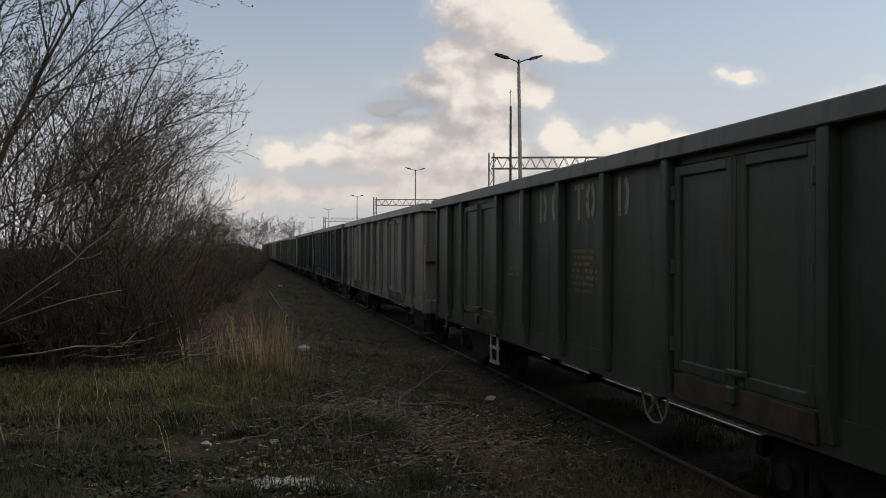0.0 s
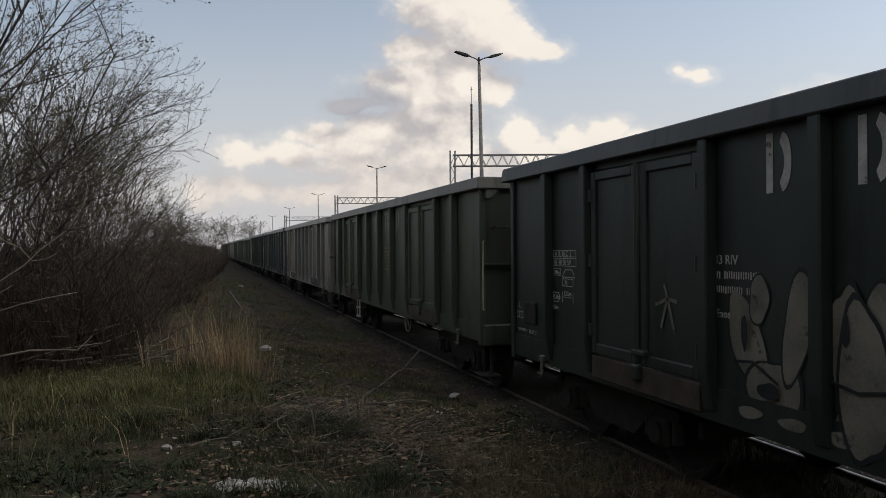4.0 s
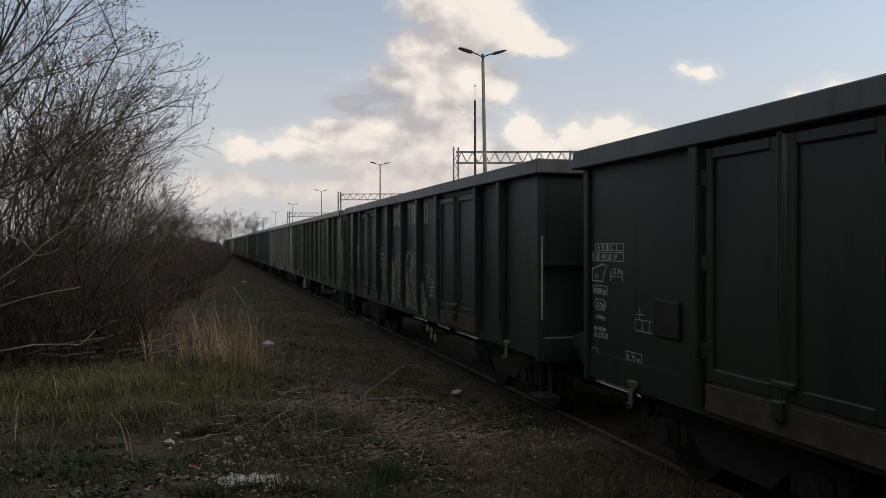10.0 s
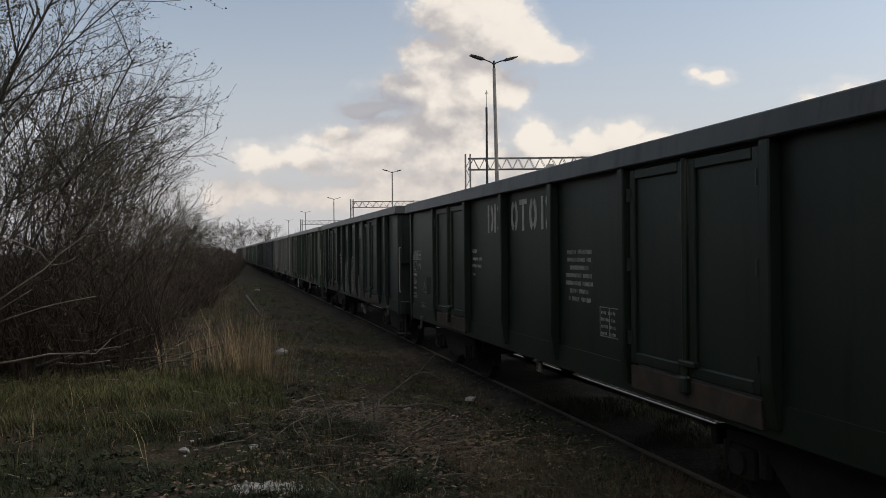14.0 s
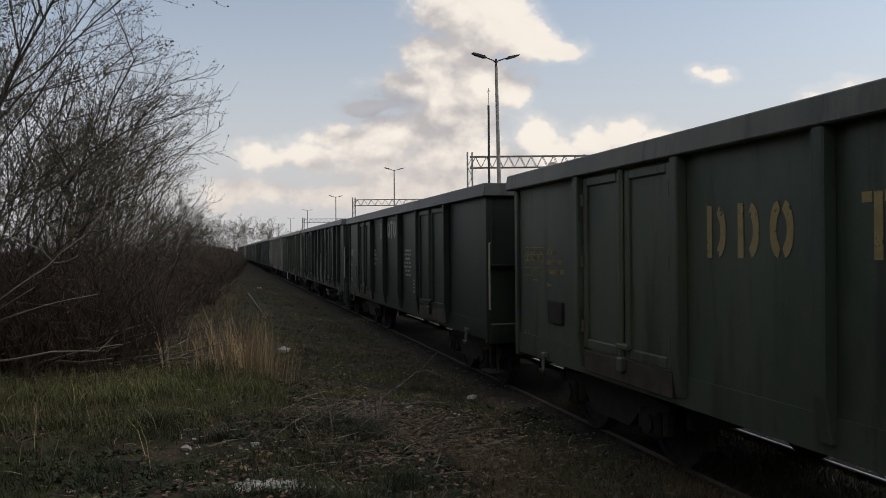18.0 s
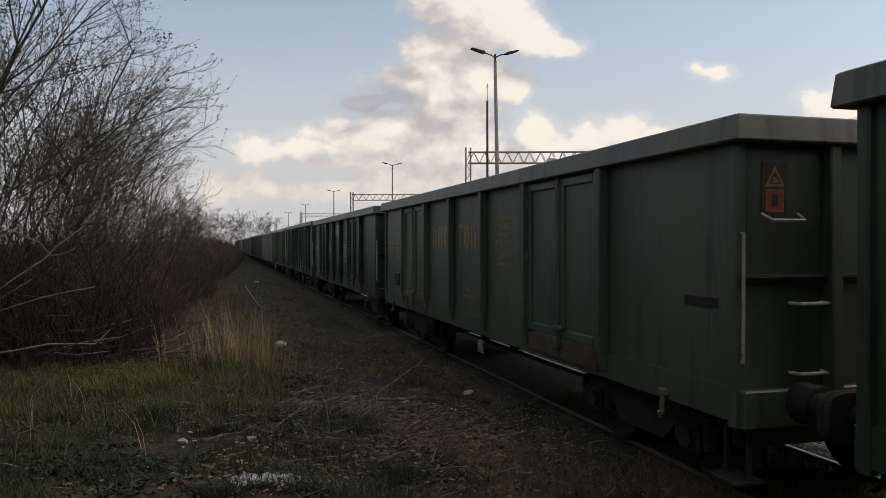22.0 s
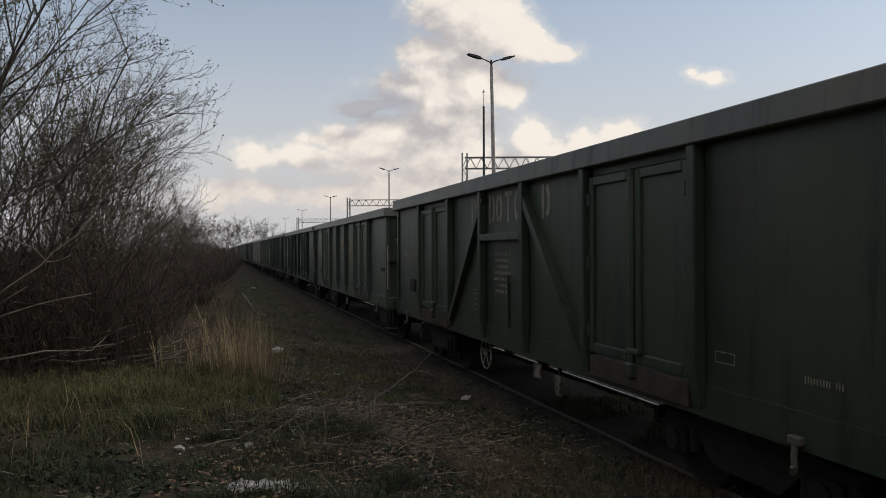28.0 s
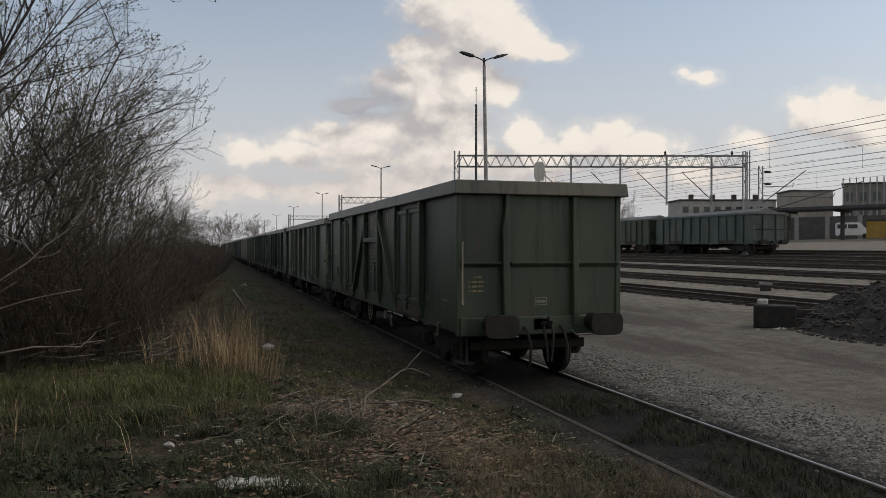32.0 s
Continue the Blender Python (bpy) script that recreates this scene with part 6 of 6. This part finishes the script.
def grow(tw, fine, rnd, p, d, length, r, level, levels, leaf_size, pull, kids):
    """A stem that wanders, then its side shoots. Thick ones go to tw, thin ones to fine."""
    n = 5 if level < 2 else 4
    pts, dd = [p.copy()], d.normalized()
    for i in range(n):
        dd = (dd + Vector((rnd.gauss(0, 0.10), rnd.gauss(0, 0.10), rnd.gauss(0, 0.07))) + pull * 0.06).normalized()
        pts.append(pts[-1] + dd * (length / n))
    (tw if level < 2 else fine).stem(pts, r, r * (0.45 if level else 0.5), 5 if level == 0 else 4 if level == 1 else 3)
    if level >= levels:
        for q in pts[1:]:
            for _ in range(2):
                if rnd.random() < 0.75:
                    fine.leaf(q + Vector((rnd.gauss(0, 0.012), rnd.gauss(0, 0.012), rnd.gauss(0, 0.012))), leaf_size * rnd.uniform(0.6, 1.3), rnd)
        return
    m = kids[level]
    for k in range(m):
        f = 0.22 + 0.78 * (k + rnd.random()) / m
        i = min(int(f * n), n - 1)
        q = pts[i].lerp(pts[i + 1], f * n - i)
        ax = (pts[i + 1] - pts[i]).normalized()
        out = ax.cross(Vector((rnd.gauss(0, 1), rnd.gauss(0, 1), rnd.gauss(0, 1)))).normalized()
        nd = (ax * rnd.uniform(0.7, 1.1) + out * rnd.uniform(0.45, 0.85)).normalized()
        grow(tw, fine, rnd, q, nd, length * rnd.uniform(0.36, 0.58) * (1.05 - 0.35 * f), r * 0.48, level + 1, levels, leaf_size, pull, kids)


def bush_tree(seed, stems, height, spread, lean, leaf_size, kids, label, name="bare_tree", category="tree"):
    rnd = random.Random(seed)
    tw, fine = Twigs(), Twigs()
    for k in range(stems):
        a = rnd.uniform(0, 6.28)
        base = Vector((rnd.gauss(0, 0.22), rnd.gauss(0, 0.22), -0.1))
        d = Vector((math.cos(a) * spread + lean, math.sin(a) * spread, 1.0))
        h = height * rnd.uniform(0.72, 1.05)
        grow(tw, fine, rnd, base, d, h, 0.024 * height / 5 * rnd.uniform(0.8, 1.2), 0, 3, leaf_size, Vector((lean * 0.6, 0, 0.5)), kids)
    thg = thing(name, label, category, "trees and bushes along the bank")
    a, _ = tw.meshes("trunk")
    hung("trunk", a, M_BARK, thg, "slender dark stems")
    a, b = fine.meshes("crown")
    crown = hung("crown", a, M_TWIG, thg, "dense bare twigs")
    if b:
        hung("leaves", b, M_BUD, crown, "tiny opening leaves")
    return thg


TREES = [bush_tree(5, 6, 5.9, 0.26, 0.13, 0.034, (9, 7, 5), "slender many-stemmed tree with fine twigs and opening leaves"),
         bush_tree(8, 5, 6.8, 0.26, 0.08, 0.036, (8, 7, 5), "tall bare many-stemmed tree with tiny spring leaves"),
         bush_tree(21, 6, 5.2, 0.30, 0.15, 0.034, (9, 7, 5), "spreading bare tree leaning over the bank")]
first = [True, True, True]
rnd = random.Random(4)


def plant(which, x, y, turn, size):
    ob = TREES[which]
    m = pose(x, y, ground_z(x, y), 0, 0, turn)
    if first[which]:
        first[which] = False
        ob.matrix_world = m
        ob.scale = (size, size, size)
        return
    c = copy_thing(ob, m)
    c.scale = (size, size, size)


for which, x, y, turn, size in ((0, -3.9, 10.1, 0, 1.0), (0, -2.75, 13.6, 25, 0.68), (2, -4.0, 14.2, -10, 1.05), (1, -3.7, 18.2, -20, 0.95), 
                                (0, -3.3, 22.0, 10, 0.9), (1, -3.0, 27.0, 10, 0.75), (2, -3.0, 32.0, 15, 0.80), (2, -2.8, 16.2, 15, 0.66), (1, -2.6, 20.5, 70, 0.55),
                                (0, -2.6, 38.0, 0, 0.62), (2, -2.4, 46.0, 30, 0.62), (0, -2.2, 56.0, 10, 0.60), (1, -1.8, 68.0, 50, 0.55), (2, -1.6, 82.0, 0, 0.7)):
    plant(which, x, y, turn, size)


def thicket(seed, n, w, d, h, label):
    """A tangle of thin upright and arching shoots."""
    rnd = random.Random(seed)
    tw = Twigs()
    for _ in range(n):
        p = Vector((rnd.uniform(-w, w), rnd.uniform(-d, d), -0.05))
        lean = Vector((rnd.gauss(0, 0.30), rnd.gauss(0, 0.30), 1)).normalized()
        L = h * (rnd.uniform(0.35, 0.95) if rnd.random() < 0.8 else rnd.uniform(0.9, 1.15))
        pts, dd = [p], lean
        for i in range(4):
            dd = (dd + Vector((rnd.gauss(0, 0.16), rnd.gauss(0, 0.16), -0.05 * i))).normalized()
            pts.append(pts[-1] + dd * L / 4)
        tw.stem(pts, rnd.uniform(0.005, 0.012), 0.002)
        for k in range(5):
            i = rnd.randint(1, 3)
            q = pts[i].lerp(pts[i + 1], rnd.random())
            nd = Vector((rnd.gauss(0, 0.6), rnd.gauss(0, 0.6), rnd.gauss(0.5, 0.4))).normalized()
            l2 = L * rnd.uniform(0.10, 0.30)
            mid = q + nd * l2 * 0.5
            tw.stem([q, mid, mid + (nd + Vector((rnd.gauss(0, 0.3), rnd.gauss(0, 0.3), 0.1))).normalized() * l2 * 0.5], 0.004, 0.0015)
            if rnd.random() < 0.35:
                tw.leaf(mid, rnd.uniform(0.02, 0.05), rnd)
    thg = thing("thicket", label, "bush", "undergrowth along the bank")
    a, b = tw.meshes("tangle")
    hung("tangle", a, M_REDTWIG, thg)
    hung("leaves", b, M_REDBUD, thg, "few rust-brown old leaves")
    return thg


THICK = [thicket(31, 620, 1.0, 1.0, 2.2, "dense grey-brown bramble thicket"), thicket(32, 560, 1.1, 1.0, 1.9, "tangled brown undergrowth of thin shoots")]
fresh = [True, True]
k = 0
rnd = random.Random(77)
for y in [12.9 + 1.45 * i for i in range(9)] + [26 + 2.2 * i for i in range(12)] + [53 + 4.0 * i for i in range(16)]:
    edge = -1.6 + 0.045 * (y - 12)
    for c in range(3 if y < 30 else 2):
        x = edge - 0.7 - c * 1.75 + rnd.uniform(-0.3, 0.3)
        s = rnd.uniform(0.6, 0.95) if c == 0 else rnd.uniform(0.85, 1.2)
        m = pose(x, y + rnd.uniform(-0.5, 0.5), ground_z(x, y), 0, 0, rnd.uniform(0, 360))
        i = k % 2
        k += 1
        if fresh[i]:
            fresh[i] = False
            THICK[i].matrix_world = m
        else:
            copy_thing(THICK[i], m).scale = (s, s, s * rnd.uniform(0.78, 1.0) if y < 45 else s)


# unseen thickets and trees beside and behind the viewer, added to block low skylight
for j in range(15):
    y = -20 + j * 2.0
    for x, s in ((-4.9 - 0.04 * (y - 8), 1.4), (-6.6, 1.7), (-8.8, 1.9)):
        x += rnd.uniform(-0.4, 0.4)
        copy_thing(THICK[j % 2], pose(x, y, ground_z(x, y), 0, 0, rnd.uniform(0, 360))).scale = (s, s, s * rnd.uniform(1.3, 1.7))
for j, y in enumerate((-19, -15, -11, -7, -3.5, 0, 3.2, 6.2)):
    for x in (-6.6,):
        plant(j % 3, x + rnd.uniform(-0.5, 0.5), y + rnd.uniform(-0.6, 0.6), rnd.uniform(0, 360), rnd.uniform(0.95, 1.2))

# ---- loose sticks ----
tw = Twigs()
rnd = random.Random(19)
for _ in range(1500):
    zone = rnd.random()
    x, y = (rnd.gauss(1.6, 0.7), rnd.gauss(8.3, 1.0)) if zone < 0.45 else (rnd.gauss(-1.6, 1.2), rnd.gauss(12.0, 0.6)) if zone < 0.7 else (rnd.uniform(-3.5, 3.9), rnd.uniform(4.6, 10))
    a, L = rnd.uniform(0, 6.3), rnd.uniform(0.06, 0.5) if zone < 0.7 else rnd.uniform(0.05, 0.22)
    z = ground_z(x, y) + 0.012
    p, q = Vector((x, y, z)), Vector((x + L * math.cos(a), y + L * math.sin(a), z + L * rnd.uniform(-0.02, 0.35)))
    tw.stem([p, p.lerp(q, 0.5) + Vector((rnd.gauss(0, 0.02), rnd.gauss(0, 0.02), 0.01)), q], rnd.uniform(0.003, 0.008), 0.002)
a, _ = tw.meshes("loose_sticks")
tagged(hung("loose_sticks", a, M_STICK), "dry grey-brown sticks strewn on the bank", "sticks", kind="stuff")

# ---- fallen branches ----
def branch(name, at, turn, stems, label, material):
    thg = thing(name, label, "branch", "fallen branches", at, turn)
    for pts, r in stems:
        n = len(pts)
        pts = [(q[0], q[1], max(q[2], ground_z(q[0] + at[0], q[1] + at[1]) - at[2] + r * 0.5)) for q in pts]
        part("limb", tube(bmesh.new(), pts, [r * (1 - 0.6 * i / (n - 1)) for i in range(n)], 7), material, thg, "", True)
    return thg


M_PALEBARK = surface("weathered_pale_branch", (0.070, 0.059, 0.047), (0.185, 0.160, 0.130), 0.85, 0.0, 9.0, 0.4, 60.0)
branch("fallen_branch", (0, 0, 0), 0, (
    (((1.22, 7.57, 0.20), (1.44, 7.82, 0.24), (1.56, 8.20, 0.26), (1.64, 8.60, 0.30), (1.74, 8.88, 0.52), (2.01, 9.11, 0.61), (2.27, 9.34, 0.72), (2.44, 9.50, 0.72), (2.61, 9.24, 0.66)), 0.019),
    (((2.34, 9.40, 0.72), (2.44, 9.50, 0.80), (2.60, 9.56, 0.93)), 0.011),
    (((1.70, 8.86, 0.45), (2.03, 8.90, 0.42), (2.31, 8.92, 0.44), (2.53, 8.85, 0.40), (2.75, 8.78, 0.29)), 0.017),
    (((1.53, 8.84, 0.51), (1.52, 8.63, 0.37), (1.53, 8.42, 0.29), (1.46, 8.13, 0.22), (1.27, 7.87, 0.20)), 0.018),
    (((1.64, 8.66, 0.24), (1.66, 8.80, 0.51), (1.60, 8.82, 0.64)), 0.013),
    (((1.02, 8.26, 0.36), (1.19, 8.11, 0.34), (1.46, 8.04, 0.27)), 0.012),
    (((1.57, 8.51, 0.29), (1.78, 8.66, 0.31), (1.98, 8.70, 0.32)), 0.010)), "dry forked branch lying on the bank", M_PALEBARK)
branch("fallen_branch", (-1.9, 12.2, 0.52), 0, (
    (((-1.6, 0.0, 0.30), (-0.8, 0.05, 0.42), (0.0, 0.1, 0.46), (0.7, 0.2, 0.62)), 0.026), (((-0.5, -0.2, 0.5), (-0.35, -0.1, 0.2), (-0.2, 0.0, -0.05)), 0.034),
    (((-0.2, 0.1, 0.10), (0.5, 0.2, 0.22), (1.3, 0.1, 0.30)), 0.022), (((-0.1, 0.0, 0.02), (0.8, 0.1, 0.10), (1.8, 0.3, 0.28)), 0.018)), "heap of cut branches at the thicket's foot", M_PALEBARK)
rnd = random.Random(87)
for _ in range(26):
    x, y, a, L = rnd.uniform(1.0, 2.7), rnd.uniform(7.4, 9.4), rnd.uniform(0, 6.28), rnd.uniform(0.25, 0.8)
    up = rnd.uniform(0.1, 0.7)
    bend = rnd.gauss(0, 0.12)
    pts = [(L * f * math.cos(a + bend * f), L * f * math.sin(a + bend * f), 0.02 + up * L * f * (1.2 - f * 0.5)) for f in (0, 0.3, 0.65, 1.0)]
    branch("dry_twig", (x, y, ground_z(x, y)), 0, ((pts, rnd.uniform(0.004, 0.010)), ((pts[1], (pts[2][0] + 0.08 * math.sin(a), pts[2][1] - 0.08 * math.cos(a), pts[2][2] + 0.06)), 0.004)), "thin dry twig sticking up beside the fallen branch", M_PALEBARK)
M_DEADWOOD = surface("bleached_dead_wood", (0.11, 0.095, 0.076), (0.21, 0.185, 0.155), 0.85, 0.0, 9.0, 0.4, 60.0)
rnd = random.Random(63)
for _ in range(16):
    x, y, a, L = rnd.uniform(-3.4, -0.2), rnd.uniform(11.6, 12.8), rnd.gauss(0.1, 0.5), rnd.uniform(0.7, 1.9)
    z, up = rnd.uniform(0.03, 0.22), rnd.uniform(-0.05, 0.30)
    pts = [(L * f * math.cos(a), L * f * math.sin(a) + rnd.gauss(0, 0.03), z + up * f * L + rnd.gauss(0, 0.03)) for f in (0, 0.3, 0.6, 1.0)]
    branch("dead_branch", (x, y, ground_z(x, y)), 0, ((pts, rnd.uniform(0.010, 0.024)),), "bleached dead branch in the heap at the thicket's foot", M_DEADWOOD)
branch("fallen_pole", (0, 0, 0), 0, ((((0.97, 34.0, 0.42), (1.00, 30.0, 0.43), (1.04, 26.0, 0.42), (1.06, 22.3, 0.42)), 0.05),), "long pale pole lying beside the track", M_PALEBARK)
branch("low_branch", (0, 0, 0), 0, (
    (((-3.90, 9.9, 0.70), (-2.9, 9.6, 1.30), (-2.13, 9.20, 1.58), (-1.89, 9.40, 1.66), (-1.67, 9.50, 1.71), (-1.38, 9.60, 1.76)), 0.012), (((-2.9, 9.6, 1.30), (-2.4, 9.5, 1.60), (-2.0, 9.45, 1.86)), 0.010)), "low bare branch reaching out of the thicket", M_PALEBARK)
branch("arching_branch", (0, 0, 0), 0, (
    (((-3.6, 9.3, 0.55), (-2.7, 9.1, 1.40), (-2.13, 9.20, 1.87), (-1.87, 9.40, 2.08), (-1.74, 9.50, 2.24), (-1.48, 9.60, 2.46), (-1.32, 9.70, 2.75), (-1.28, 9.75, 3.0)), 0.011),
    (((-1.48, 9.60, 2.46), (-1.25, 9.50, 2.50), (-1.02, 9.40, 2.57), (-0.85, 9.35, 2.66)), 0.010),
    (((-2.6, 9.1, 2.55), (-2.13, 9.20, 2.39), (-1.89, 9.30, 2.26), (-1.80, 9.40, 2.12), (-1.68, 9.50, 2.14), (-1.58, 9.55, 2.20)), 0.010)), "pale crooked branch arching out of the thicket", M_PALEBARK)
branch("fallen_branch", (0, 0, 0), 0, ((((-2.9, 9.3, 1.02), (-2.13, 9.20, 1.11), (-1.80, 9.30, 1.16), (-1.50, 9.40, 1.14), (-1.37, 9.50, 1.12), (-1.23, 9.60, 1.26)), 0.014), (((-2.9, 9.3, 1.02), (-3.3, 9.5, 0.62), (-3.5, 9.6, 0.40)), 0.016)), "thin bent branch at the thicket's foot", M_PALEBARK)

# ---- far trees beyond the line's end ----
FAR = bush_tree(51, 8, 6.0, 0.55, 0.0, 0.06, (9, 7, 4), "distant bare tree against the sky", "far_tree")
FAR.matrix_world = pose(2.5, 330, 1.0)
FAR.scale = (2.6, 2.6, 2.0)
for x, y, s in ((11.0, 340, 2.3), (-8.0, 300, 2.2), (22, 360, 2.0), (66.0, 130, 1.5), (72.0, 128, 1.3), (104, 215, 1.6), (-16, 280, 2.0)):
    copy_thing(FAR, pose(x, y, ground_z(x, y), 0, 0, x * 37)).scale = (s * 1.1, s * 1.1, s)

motions()
